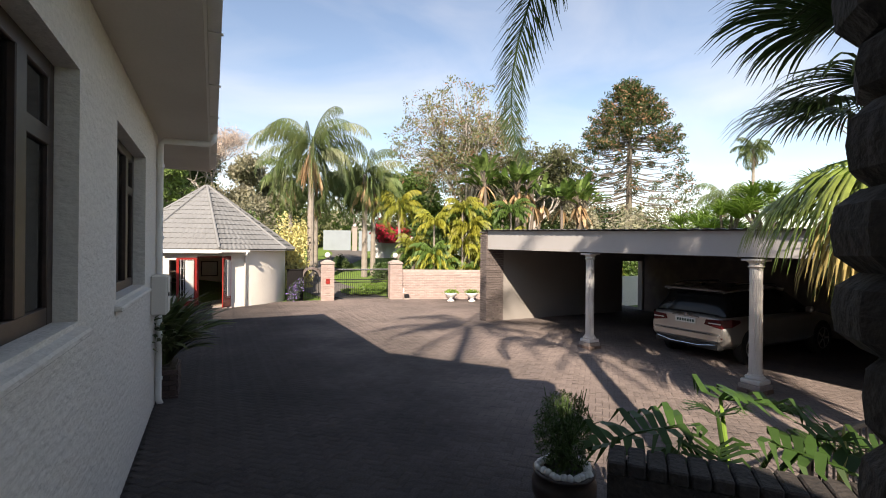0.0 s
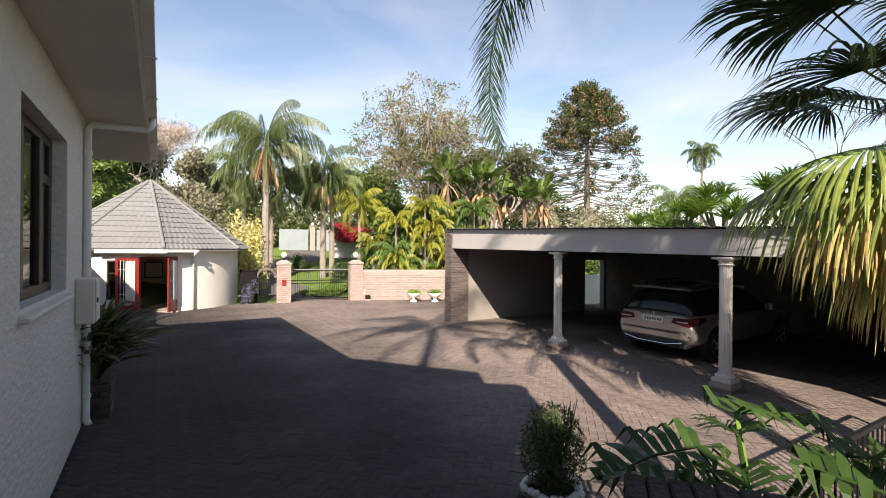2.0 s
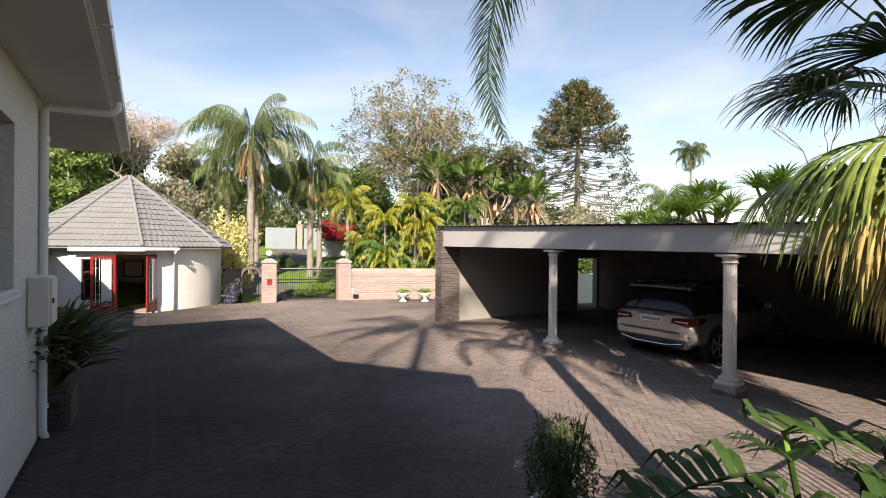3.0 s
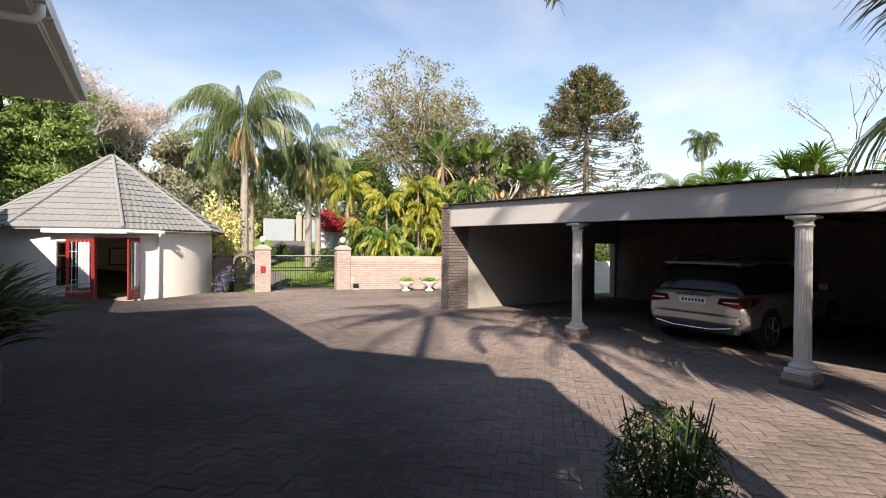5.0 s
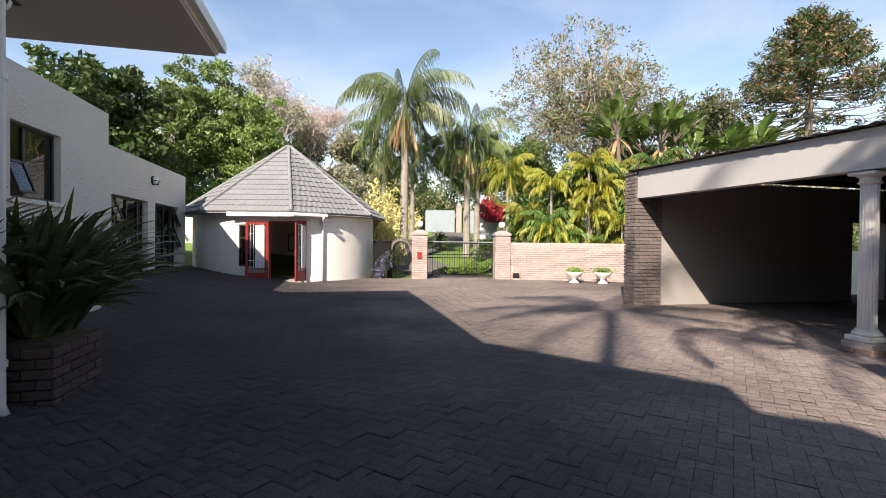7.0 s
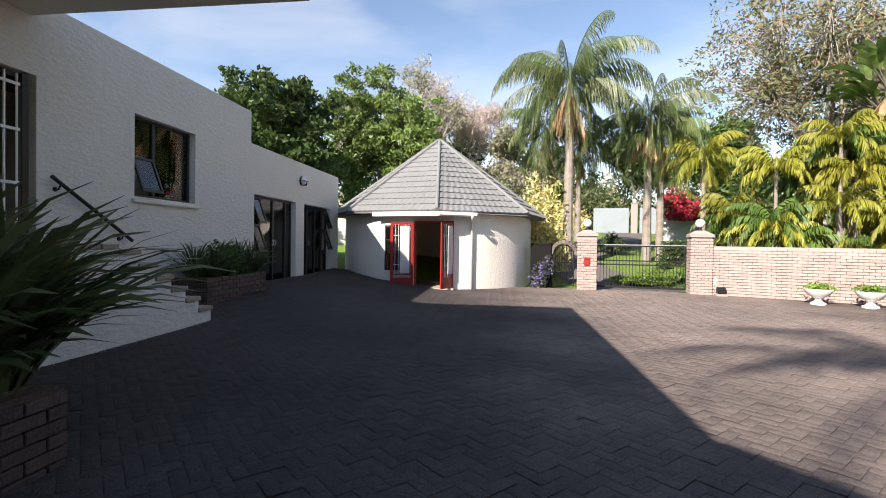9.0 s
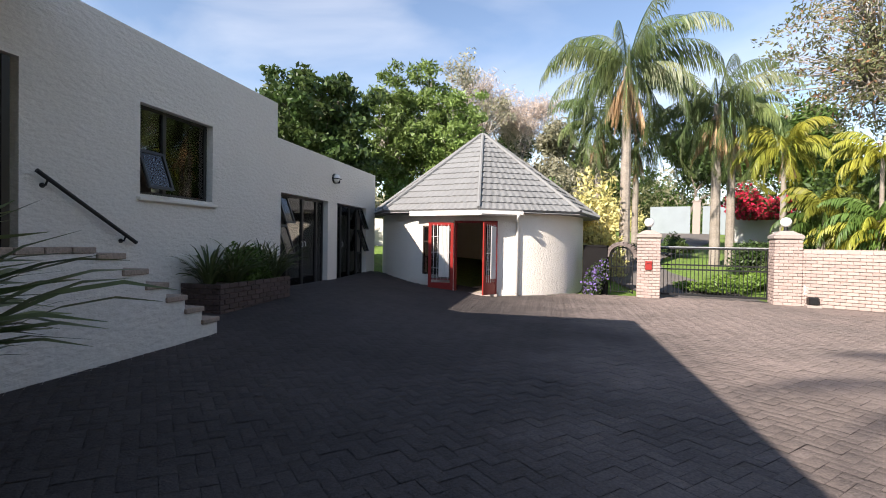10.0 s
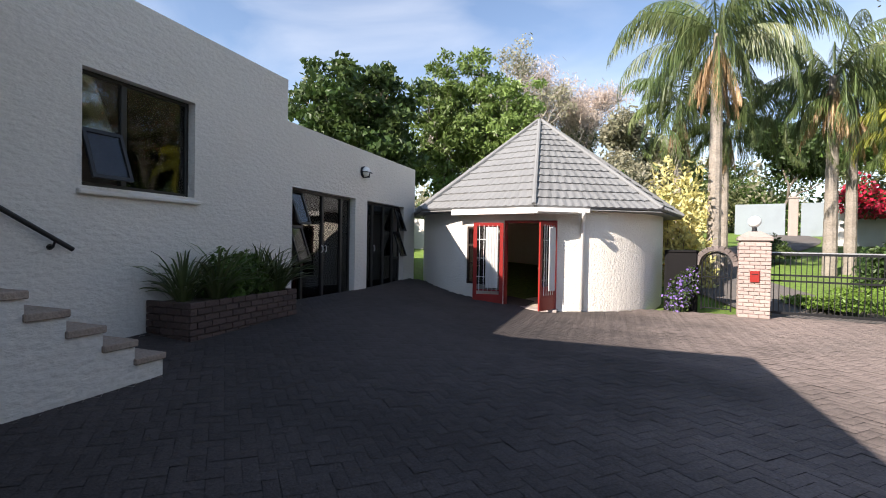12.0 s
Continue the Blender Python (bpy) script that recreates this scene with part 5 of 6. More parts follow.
handrail()
grille = thing("door_grille", "white security grille in the tall doorway", "security grille")
for y in np.linspace(10.85, 11.72, 7):
    part("bar", Shape().box((FX - 0.08, y - 0.009, 1.36), (FX - 0.062, y + 0.009, 3.45)), WHITE, grille)
for z in (1.5, 2.1, 2.75, 3.3):
    part("crossbar", Shape().box((FX - 0.06, 10.78, z), (FX - 0.045, 11.74, z + 0.035)), WHITE, grille)
part("grille_frame", Shape().box((FX - 0.14, 11.76, 1.36), (FX - 0.04, 11.84, 3.46)).box((FX - 0.14, 10.78, 3.40), (FX - 0.085, 11.76, 3.46)), ALUMINIUM, grille)


def bulkhead(at, rz, label):
    """A round wall lamp: ring, ribbed guard and opal dome; it faces +x before its turn."""
    ob = thing("bulkhead_lamp", label, "wall lamp", at, rz, group="bulkhead lamps")
    m = Matrix.Rotation(radians(90), 4, "Y")
    part("back", Shape().lathe([(0.135, 0.0), (0.135, 0.035), (0.12, 0.05)], 28, m=m), BLACK, ob)
    part("dome", Shape().lathe([(0.118, 0.05), (0.116, 0.10), (0.088, 0.15), (0.03, 0.168)], 24, m=m), OPAL, ob, "opal dome", True)
    part("guard", Shape().box((0.05, -0.135, -0.022), (0.175, 0.135, 0.0), chamfer=0.006), BLACK, ob)
    part("guard", Shape().box((0.05, -0.012, -0.135), (0.175, 0.012, -0.022), chamfer=0.006), BLACK, ob)
    return ob


bulkhead((FX + 0.003, 19.66, 3.19), 0, "black ribbed bulkhead lamp high on the annexe wall")
bulkhead((-0.89, 8.423, 3.30), 90, "black ribbed bulkhead lamp under the eaves")


def planter(name, label, x0, y0, x1, y1, z0, h):
    ob = thing(name, label, "planter", (x0, y0, z0))
    part("core", Shape().box((0.012, 0.012, -0.3), (x1 - x0 - 0.012, y1 - y0 - 0.012, h - 0.05)), SOIL, ob)
    part("soil", Shape().box((0.1, 0.1, h - 0.05), (x1 - x0 - 0.1, y1 - y0 - 0.1, h - 0.03)), SOIL, ob)
    BRICK_JOBS.append((ob, "planter", (x1 - x0, y1 - y0), h))
    return ob


planter("brick_planter", "low weathered brick planter against the annexe wall", FX + 0.01, 14.25, -2.95, 16.25, 0.36, 0.42)
planter("brick_planter", "weathered brick planter at the corner of the house", -1.75, 8.5, -0.5, 9.25, 0.12, 0.50)


def strap_plants(name, label, spots, count, length, width, seed, leaf, single=False):
    rng = np.random.default_rng(seed)
    for i, p in enumerate(spots):
        ob = thing(name, label, "plant", p, group=name + " clumps")
        if single:
            for k in range(count):
                v, f = [], []
                strap_clump(rng, v, f, (0, 0, 0), 1, length, width, 1.0, 1.0)
                part("leaf", cloud_mesh("leaf", np.array(v), np.array(f), leaf), None, ob)
            continue
        v, f = [], []
        strap_clump(rng, v, f, (0, 0, 0), count, length, width)
        part("leaf_clump", cloud_mesh("leaf_clump", np.array(v), np.array(f), leaf), None, ob)


strap_plants("flax_plant", "striped dark green strap-leaved flax in a brick planter", [(-1.5, 8.75, 0.58), (-1.05, 9.0, 0.58), (-0.75, 8.75, 0.58), (-1.25, 8.65, 0.58), (-0.72, 9.05, 0.58), (-1.5, 9.05, 0.58)], 175, 1.3, 0.036, 41, FLAX, True)
strap_plants("lily_plant", "pale striped strap-leaved plant in the low planter", [(-3.35, 14.5, 0.73), (-3.2, 14.9, 0.73), (-3.3, 15.8, 0.73), (-3.15, 16.05, 0.73), (-3.4, 16.0, 0.73)], 90, 0.85, 0.016, 42, FLAX)
for i, y in enumerate((15.1, 15.4, 15.65)):
    shrub("fern_bush", "soft dark green bush in the low planter", (-3.3, y, 0.73), (0.36, 0.32, 0.6), LEAF, 0.045, 2000, 50 + i)

# ---- porch ----
DIRX, DIRY = 0.407, 0.913
porch = thing("porch_steps", "brick paved porch with steps down to the court", "steps")
part("platform", Shape().box((HX + 0.004, -6.9, -0.05), (2.3, 0.2, 1.0)), DARKBRICK, porch)
sm = Matrix.Translation((0.42, 1.1, 0)) @ Matrix.Rotation(math.atan2(DIRY, DIRX), 4, "Z")
for k in range(6):
    part("step", Shape().box((-1.3 if k == 0 else 0.45 * k - 0.05, -0.95, -0.05), (0.45 * (k + 1) - 0.45 * 0, 0.95, 1.0 - 0.167 * k - (0.004 if k == 0 else 0.0)), sm) if k < 5 else Shape().box((2.2, -0.95, -0.05), (2.7, 0.95, 0.16), sm), DARKBRICK, porch)


def stone_column():
    ob = thing("stone_column", "rough dark stone porch column", "column", (1.27, 0.30, 1.0))
    rng = np.random.default_rng(5)
    z = 0.0
    while z < 4.1:
        h = rng.uniform(0.13, 0.21)
        r = rng.uniform(0.19, 0.235)
        part("stone", Shape().lathe([(r * 0.8, z), (r * 0.97, z + h * 0.2), (r, z + h * 0.5), (r * 0.97, z + h * 0.8), (r * 0.8, z + h)], 10, (rng.normal(0, 0.012), rng.normal(0, 0.012)), start=rng.random()), DARKSTONE, ob)
        z += h
    return ob


stone_column()
bed_dir = math.degrees(math.atan2(1.23 - 2.1, 2.96 - 2.2))
bed = thing("planter_wall", "low dark brick wall in front of a planting bed", "wall", (2.2, 2.1, 0), bed_dir, kind="structure")
part("core", Shape().box((0.0, -0.24, -0.05), (1.9, 0.0, 1.22)), DARKSTONE, bed)
for i in range(18):
    part("coping_brick", Shape().box((i * 0.106, -0.25, 1.222), (i * 0.106 + 0.096, 0.012, 1.30), chamfer=0.01), DARKSTONE, bed)
solid("planting_bed", Shape().add([(2.3, 2.15, -0.05), (3.0, 1.35, -0.05), (4.2, 0.6, -0.05), (4.4, 1.7, -0.05), (3.2, 2.5, -0.05), (2.3, 2.15, 0.45), (3.0, 1.35, 0.45), (4.2, 0.6, 0.45), (4.4, 1.7, 0.40), (3.2, 2.5, 0.40)],
                                   [(0, 1, 6, 5), (1, 2, 7, 6), (2, 3, 8, 7), (3, 4, 9, 8), (4, 0, 5, 9), (5, 6, 7, 8, 9)]), SOIL, "earth bed beside the porch", "soil")


PHILO = leaf_mat("glossy_dark_leaves", (0.036, 0.075, 0.016), (0.022, 0.045, 0.011), 0.45)


def philodendron():
    ob = thing("philodendron", "philodendron with large deeply cut glossy leaves", "plant", (2.95, 1.8, 0.43))
    rng = np.random.default_rng(8)
    for tip, az, size in (((-0.2, 0.22, 0.92), 158, 0.6), ((0.18, 0.2, 1.05), -12, 0.62), ((0.45, -0.25, 0.9), -30, 0.5), ((-0.1, 0.2, 0.72), 190, 0.5), ((0.1, -0.2, 0.9), -70, 0.6), ((0.75, 0.0, 0.7), 0, 0.5), ((0.0, 0.1, 0.98), 35, 0.5), ((-0.15, 0.0, 0.85), 215, 0.5)):
        stalk = Shape().tube([(rng.normal(0, 0.06), rng.normal(0, 0.06), 0), (tip[0] * 0.35, tip[1] * 0.35, tip[2] * 0.65), tip], [0.022, 0.018, 0.012], 6)
        lf = part("stalk", stalk, BRIGHTLEAF if size > 0.61 else PHILO, ob)
        d = Vector((math.cos(radians(az)), math.sin(radians(az)), -0.12)).normalized()
        side = Vector((-math.sin(radians(az)), math.cos(radians(az)), 0))
        s = Shape()
        t0 = Vector(tip)
        n = 12
        s.tube([t0, t0 + d * size * 0.5, t0 + d * size + Vector((0, 0, -0.08))], [0.01, 0.008, 0.004], 4)
        for i in range(n):
            u = i / (n - 1)
            root = t0 + d * size * u + Vector((0, 0, -0.08 * u * u))
            ln = size * 0.5 * (math.sin(math.pi * (0.22 + 0.72 * u)) ** 0.7)
            for sg in (-1, 1):
                o = (side * sg * (1 - 0.35 * u) + d * (-0.35 + 1.0 * u)).normalized()
                w = d * size * 0.062
                mid = root + o * ln * 0.45 + Vector((0, 0, 0.05 + rng.normal(0, 0.015)))
                m2 = root + o * ln * 0.8 + Vector((0, 0, 0.05 + rng.normal(0, 0.03)))
                tp = root + o * ln + Vector((0, 0, rng.normal(-0.02, 0.03))) + d * 0.06
                s.add([root - w * 0.55, root + w * 0.55, mid - w * 0.95, mid + w * 0.7, m2 - w * 0.55, m2 + w * 0.5, tp], [(0, 1, 3, 2), (2, 3, 5, 4), (4, 5, 6)])
        part("leaf_blade", s, PHILO, lf)
    part("new_leaf", Shape().tube([(0.5, -0.35, 0.3), (0.52, -0.35, 0.75), (0.53, -0.35, 1.0)], [0.02, 0.028, 0.004], 6), YELLOWLEAF, ob, "furled pale new leaf")


philodendron()
shrub("low_shrub", "bright green low shrub beside the railing", (4.15, 1.25, 0.42), (0.4, 0.4, 0.55), BRIGHTLEAF, 0.06, 1400, 61)


def railing():
    ob = thing("railing", "black steel railing with thin balusters", "railing", (3.95, 1.88, 0))
    part("top_rail", Shape().box((-0.03, -0.025, 1.06), (4.2, 0.025, 1.10), chamfer=0.008), BLACK, ob)
    part("bottom_rail", Shape().box((-0.02, -0.015, 0.14), (4.2, 0.015, 0.17)), BLACK, ob)
    for x in (0.0, 2.1, 4.17):
        part("post", Shape().box((x - 0.025, -0.025, -0.05), (x + 0.025, 0.025, 1.06)), BLACK, ob)
    for i in range(39):
        x = 0.1 + i * 0.104
        part("baluster", Shape().box((x - 0.007, -0.007, 0.17), (x + 0.007, 0.007, 1.06)), BLACK, ob)


railing()


def pot_plant():
    ob = thing("pot_plant", "round dark pot ringed with white pebbles and a feathery shrub", "potted plant", (3.0, 3.42, 0))
    part("pot", Shape().lathe([(0.19, -0.01), (0.25, 0.08), (0.30, 0.22), (0.30, 0.32), (0.26, 0.36), (0.29, 0.40), (0.29, 0.42), (0.25, 0.42), (0.25, 0.36)], 28), POT, ob, smooth=True)
    rng = np.random.default_rng(9)
    for i in range(26):
        a = i * 0.5
        r = 0.2 + 0.05 * rng.random()
        m = Matrix.Translation((r * math.cos(a), r * math.sin(a), 0.42 + 0.02 * rng.random())) @ Euler(rng.uniform(0, 3, 3)).to_matrix().to_4x4()
        part("pebble", Shape().lathe([(0.012, -0.03), (0.035, -0.015), (0.042, 0.005), (0.03, 0.025), (0.01, 0.032)], 8, m=m), STONE, ob, smooth=True)
    n = 3000
    d = rng.normal(size=(n, 3))
    d /= np.linalg.norm(d, axis=1)[:, None]
    c = d * (rng.random(n) ** 0.4)[:, None] * np.array([0.29, 0.29, 0.40]) + np.array([0, 0, 0.76])
    part("foliage", cloud_mesh("foliage", *leaves(c, 0.035, droop=-0.9, slim=0.16, rng=rng), DARKLEAF), None, ob)
    stems = Shape()
    for i in range(9):
        a = rng.uniform(0, 6.28)
        stems.tube([(0, 0, 0.4), (0.12 * math.cos(a), 0.12 * math.sin(a), 0.8), (0.2 * math.cos(a), 0.2 * math.sin(a), 1.1 + 0.12 * rng.random())], [0.012, 0.008, 0.003], 4)
    part("branching", stems, DARKLEAF, ob)


pot_plant()


DEADFAN = leaf_mat("dry_fan_leaves", (0.42, 0.33, 0.12), (0.30, 0.21, 0.09))


def fan_palm():
    ob = thing("fan_palm", "fan palm with split hanging leaf tips", "palm tree", (7.45, 1.95, 0))
    rng = np.random.default_rng(14)
    pts = [(0, 0, -0.2 + i * 0.108) for i in range(39)]
    part("trunk", Shape().tube(pts, [0.17 * (1 + 0.08 * (i % 2)) for i in range(39)], 10), PALMBARK, ob)
    top = Vector((0, 0, 3.9))
    specs = [(163, 30, 1.15, 1.45), (182, 36, 1.0, 1.4), (146, 38, 1.0, 1.3), (170, 12, 0.75, 1.25), (196, 16, 0.7, 1.2), (150, 8, 0.7, 1.15), (166, -16, 0.75, 1.5), (184, -24, 0.7, 1.5), (148, -26, 0.7, 1.5), (202, -20, 0.7, 1.35), (100, 20, 1.1, 1.1), (60, 30, 1.1, 1.1),
             (20, 25, 1.1, 1.1), (340, 35, 1.1, 1.1), (300, 20, 1.1, 1.1), (255, 20, 1.1, 1.1), (228, -18, 0.8, 1.3), (122, -22, 0.8, 1.4), (208, -45, 0.6, 1.4), (160, -48, 0.6, 1.5), (186, -62, 0.6, 1.5), (140, -66, 0.7, 1.4), (212, -62, 0.6, 1.5), (10, 70, 0.8, 1.0), (190, 68, 0.7, 1.0)]
    for az, el, ln, big in specs:
        v, f = [], []
        o = Vector((math.cos(radians(az)) * math.cos(radians(el)), math.sin(radians(az)) * math.cos(radians(el)), math.sin(radians(el))))
        fan_leaf(rng, v, f, top, o, ln + ((0.85 if 0 < el < 50 else 0.55) if 115 < az < 220 else 0.0), big, 64 if el <= 0 else 54, 3.3, 1.0 if el > -10 else 1.5)
        me = Shape()
        me.v, me.f = [tuple(p) for p in v], f
        # raised leaves take the copy with shade in its colour
        part("leaf", me, SHADEFAN if el > 0 else (DEADFAN if el < -58 else FANLEAF), ob)
    for az, el, ln, big in ((168, -30, 1.6, 1.2), (154, -38, 1.5, 1.2), (186, -42, 1.25, 1.3)):
        v, f = [], []
        o = Vector((math.cos(radians(az)) * math.cos(radians(el)), math.sin(radians(az)) * math.cos(radians(el)), math.sin(radians(el))))
        fan_leaf(rng, v, f, top, o, ln, big, 34, 2.6, 2.1)
        me = Shape()
        me.v, me.f = [tuple(p) for p in v], f
        part("dry_leaf", me, DEADFAN, ob, "dry straw-coloured hanging fan leaf")


fan_palm()


def hanging_frond():
    """The palm beside the porch: one frond hangs into the court."""
    ob = thing("feather_palm", "feather palm beside the porch with a frond hanging low", "palm tree", (3.1, 0.95, 0))
    rng = np.random.default_rng(15)
    part("trunk", Shape().tube([(0, 0, -0.2 + 0.2 * i) for i in range(31)], [0.14 * (1 + 0.06 * (i % 2)) for i in range(31)], 10), PALMBARK, ob)
    v, f = [], []
    frond(rng, v, f, (0, 0.1, 5.72), math.atan2(3.0, 0.02), 0.32, 5.3, 0.62, 1.56, 190, 0.5, 0.013)
    for az, lift in ((0.2, 0.9), (5.9, 0.5), (4.0, 0.9), (4.9, 0.6), (5.4, 1.1), (3.4, 1.0), (0.9, 1.25), (2.6, 1.3), (4.4, 0.2), (0.0, 0.2), (0.45, 1.2), (5.7, 0.9), (4.7, 1.1), (3.8, 0.5), (5.2, 0.3)):
        frond(rng, v, f, (0, 0, 6.1), az, lift, 2.6, 0.42, 0.75, 44, 0.6, 0.014)
    # this crown uses the shade-darkened leaf colour too
    part("crown", cloud_mesh("crown", np.array(v), np.array(f), SHADEFAN), None, ob)


hanging_frond()
feather_palm("tall_palm", "very tall feather palm that rises behind the house", (-6.9, -9.0, 0), 17.0, 3.7, 15, 18, leaflet=0.75, dead=0, low=-0.3)

feather_palm("tall_palm", "tall feather palm whose fronds shade the carport front", (3.4, -2.2, 0), 9.3, 3.7, 40, 58, leaflet=0.75, dead=0, low=-0.4, count=60)

# ---- beyond the wall ----
feather_palm("queen_palm", "tall feather palm with a shaggy crown and dry skirt", (4.85, 26.3, ground_z(4.85, 26.3)), 7.6, 4.0, 34, 11, leaflet=0.95, dead=18, low=-0.7, radius=0.17, count=76, fine=0.017, group="palms beyond the gate")
feather_palm("queen_palm", "slim feather palm behind a shaggier one", (4.1, 28.6, ground_z(4.1, 28.6)), 5.9, 2.8, 26, 16, leaflet=0.7, dead=12, low=-0.9, radius=0.12, group="palms beyond the gate")
feather_palm("queen_palm", "feather palm with drooping olive fronds", (8.6, 28.5, ground_z(8.6, 28.5)), 6.4, 3.6, 25, 12, leaflet=0.85, dead=18, low=-0.8, radius=0.16, count=70, fine=0.017, group="palms beyond the gate")
feather_palm("queen_palm", "feather palm with a slim pale trunk", (9.25, 28.8, ground_z(9.25, 28.8)), 5.6, 3.0, 26, 13, leaflet=0.75, dead=10, low=-0.8, count=60, fine=0.017, group="palms beyond the gate")
feather_palm("queen_palm", "slim feather palm with a brown skirt", (5.7, 29.2, ground_z(5.7, 29.2)), 5.2, 2.6, 22, 19, leaflet=0.7, dead=14, low=-0.9, radius=0.12, group="palms beyond the gate")
feather_palm("queen_palm", "yellowing feather palm beside the driveway", (10.6, 27.6, ground_z(10.6, 27.6)), 4.6, 2.2, 18, 17, leaflet=0.6, dead=6, low=-0.6, radius=0.09, leaf=GOLDLEAF, group="palms beyond the gate")
rngp = np.random.default_rng(70)
for i in range(28):
    x = 10.0 + 0.15 * i + rngp.normal(0, 0.2)
    y = 22.2 + rngp.uniform(0, 2.4) - 0.11 * i
    feather_palm("golden_cane_palm", "golden cane palm with yellow-green arching fronds", (x, y, 0.05), rngp.uniform(0.9, 4.6), 1.5, 20, 80 + i, leaflet=0.36, radius=0.05, dead=0, leaf=GOLDLEAF if i % 3 else LEAF, low=-0.1, count=30, group="golden cane palms")


def paddle_plant(at, height, seed):
    """Tall stems with fans of torn paddle leaves, and dry ones below."""
    ob = thing("paddle_leaf_plant", "wild banana with torn paddle leaves and dry brown ones", "plant", at, group="wild bananas")
    rng = np.random.default_rng(seed)
    st = Shape()
    top = Vector((rng.normal(0, 0.3), rng.normal(0, 0.3), height))
    st.tube([(0, 0, -0.2), tuple(top * 0.5), tuple(top)], [0.11, 0.1, 0.08], 7)
    for i in range(24):
        az = rng.uniform(0, 6.28)
        dry = i > 15
        el = rng.uniform(0.5, 1.35) if not dry else rng.uniform(-1.2, -0.5)
        d = Vector((math.cos(az) * math.cos(el), math.sin(az) * math.cos(el), math.sin(el)))
        side = Vector((-math.sin(az), math.cos(az), 0))
        p = top + d * rng.uniform(0.5, 0.9) if not dry else top - Vector((0, 0, 0.2))
        st.tube([tuple(top), tuple(p)], [0.03, 0.02], 4)
        ln, wd = rng.uniform(0.8, 1.25), rng.uniform(0.15, 0.22) * (0.6 if dry else 1)
        sh = Shape()
        prev = None
        for j in range(9):
            u = j / 8
            w = wd * math.sin(math.pi * min(0.97, 0.08 + 0.92 * u)) ** 0.5 * (1 if j % 2 else rng.uniform(0.55, 0.95))
            fold = Vector((0, 0, 0.5 * w))
            ring = [p - side * w + fold, p, p + side * w + fold]
            if prev:
                k = len(sh.v)
                sh.add(prev + ring, [(0, 1, 4, 3), (1, 2, 5, 4)])
            prev = ring
            p = p + d * ln / 8
            d = (d + Vector((0, 0, -0.13))).normalized()
        part("dry_leaf" if dry else "leaf", sh, DEADLEAF if dry else (LEAF if seed % 2 else MIDLEAF), ob, "hanging dry brown leaf" if dry else "")
    part("stem", st, BARK, ob)


for i in range(13):
    t = i / 12
    paddle_plant((13.2 + 6.3 * t + rngp.normal(0, 0.5), 22.2 - 2.2 * t + rngp.uniform(-0.6, 2.2), 0.1), rngp.uniform(4.4, 6.2), 100 + i)
dome_tree("flame_tree", "tall airy tree with sparse grey leaves", (17.0, 30.5, 1.0), 8.9, (5.5, 4.6, 4.6), AIRYLEAF, 0.12, 620, 30, 21, puff=0.65, second=RUSTLEAF, bark=PALEBARK, slim=0.36, shell=0.5, fork_z=3.4)
tree("flame_tree", "grey twiggy tree behind wild bananas", (21.0, 27.5, 1.0), 9.0, 0.5, AIRYLEAF, 0.13, 14, 25, puff=0.7, levels=6, fork=2, first=0.2, bark=PALEBARK)


def hoop_pine():
    """A dome-headed pine: bare whorls with tufts at their ends, dense towards the top."""
    ob = thing("hoop_pine", "tall dome-headed pine with tufted whorled branches", "tree", (33.8, 30.2, 1.5))
    rng = np.random.default_rng(26)
    H = 16.0
    wood = Shape().tube([(0, 0, -0.3), (0, 0, H * 0.5), (0, 0, H)], [0.35, 0.25, 0.05], 8)
    heads = []
    for z in np.arange(4.2, H - 0.1, 0.32):
        u = (z - 4.2) / (H - 4.2)
        r = 5.7 * (1 - u ** 1.8) ** 0.65
        for k in range(11):
            a = rng.uniform(0, 6.28)
            if u < 0.5 and rng.random() < 0.4:
                continue
            rr = r * rng.uniform(0.82, 1.05)
            sag = (1 - u) * 0.16 * rr

            def along(q):
                return Vector((rr * q * math.cos(a), rr * q * math.sin(a), z - sag * math.sin(min(1.0, q * 1.1) * 2.0) + 0.5 * q ** 4))

            wood.tube([along(q) for q in (0, 0.35, 0.7, 1.0)], [0.055, 0.045, 0.03, 0.012], 4)
            heads += [along(q) for q in ((1.0, 0.92) if u < 0.5 else (1.0, 0.9, 0.78, 0.62) if u < 0.75 else (1.0, 0.85, 0.65, 0.4))]
    part("trunk", wood, BARK, ob)
    c = np.repeat(np.array([tuple(h) for h in heads]), 26, 0)
    c += rng.normal(0, 0.17, c.shape) * np.array([1, 1, 0.9])
    sp = rng.random(len(c)) < 0.2
    part("crown", cloud_mesh("crown", *leaves(c[~sp], 0.15, slim=0.3, rng=rng), DARKLEAF), None, ob)
    part("dry_foliage", cloud_mesh("dry_foliage", *leaves(c[sp], 0.15, slim=0.3, rng=rng), RUSTLEAF), None, ob)


hoop_pine()
for x, y, cz, rad, seed, words in ((-7.7, 35.4, 6.2, (1.7, 1.7, 4.2), 22, "tall leafy green tree with upright stems"), (-5.7, 36.4, 6.5, (1.9, 1.9, 4.3), 27, "leafy green tree with pale upright stems"), (-3.4, 36.2, 5.6, (1.9, 1.8, 3.9), 28, "leafy green tree beside a pale bare one")):
    dome_tree("broadleaf_tree", words, (x, y, 1.6), cz, rad, MIDLEAF, 0.17, 150, 75, seed, puff=0.6, bark=PALEBARK, slim=0.36)
dome_tree("broadleaf_tree", "dense dark evergreen tree behind the annexe", (-9.3, 28.6, 0.8), 5.5, (3.1, 2.9, 3.3), DARKLEAF, 0.17, 260, 90, 23, puff=0.6, slim=0.5)
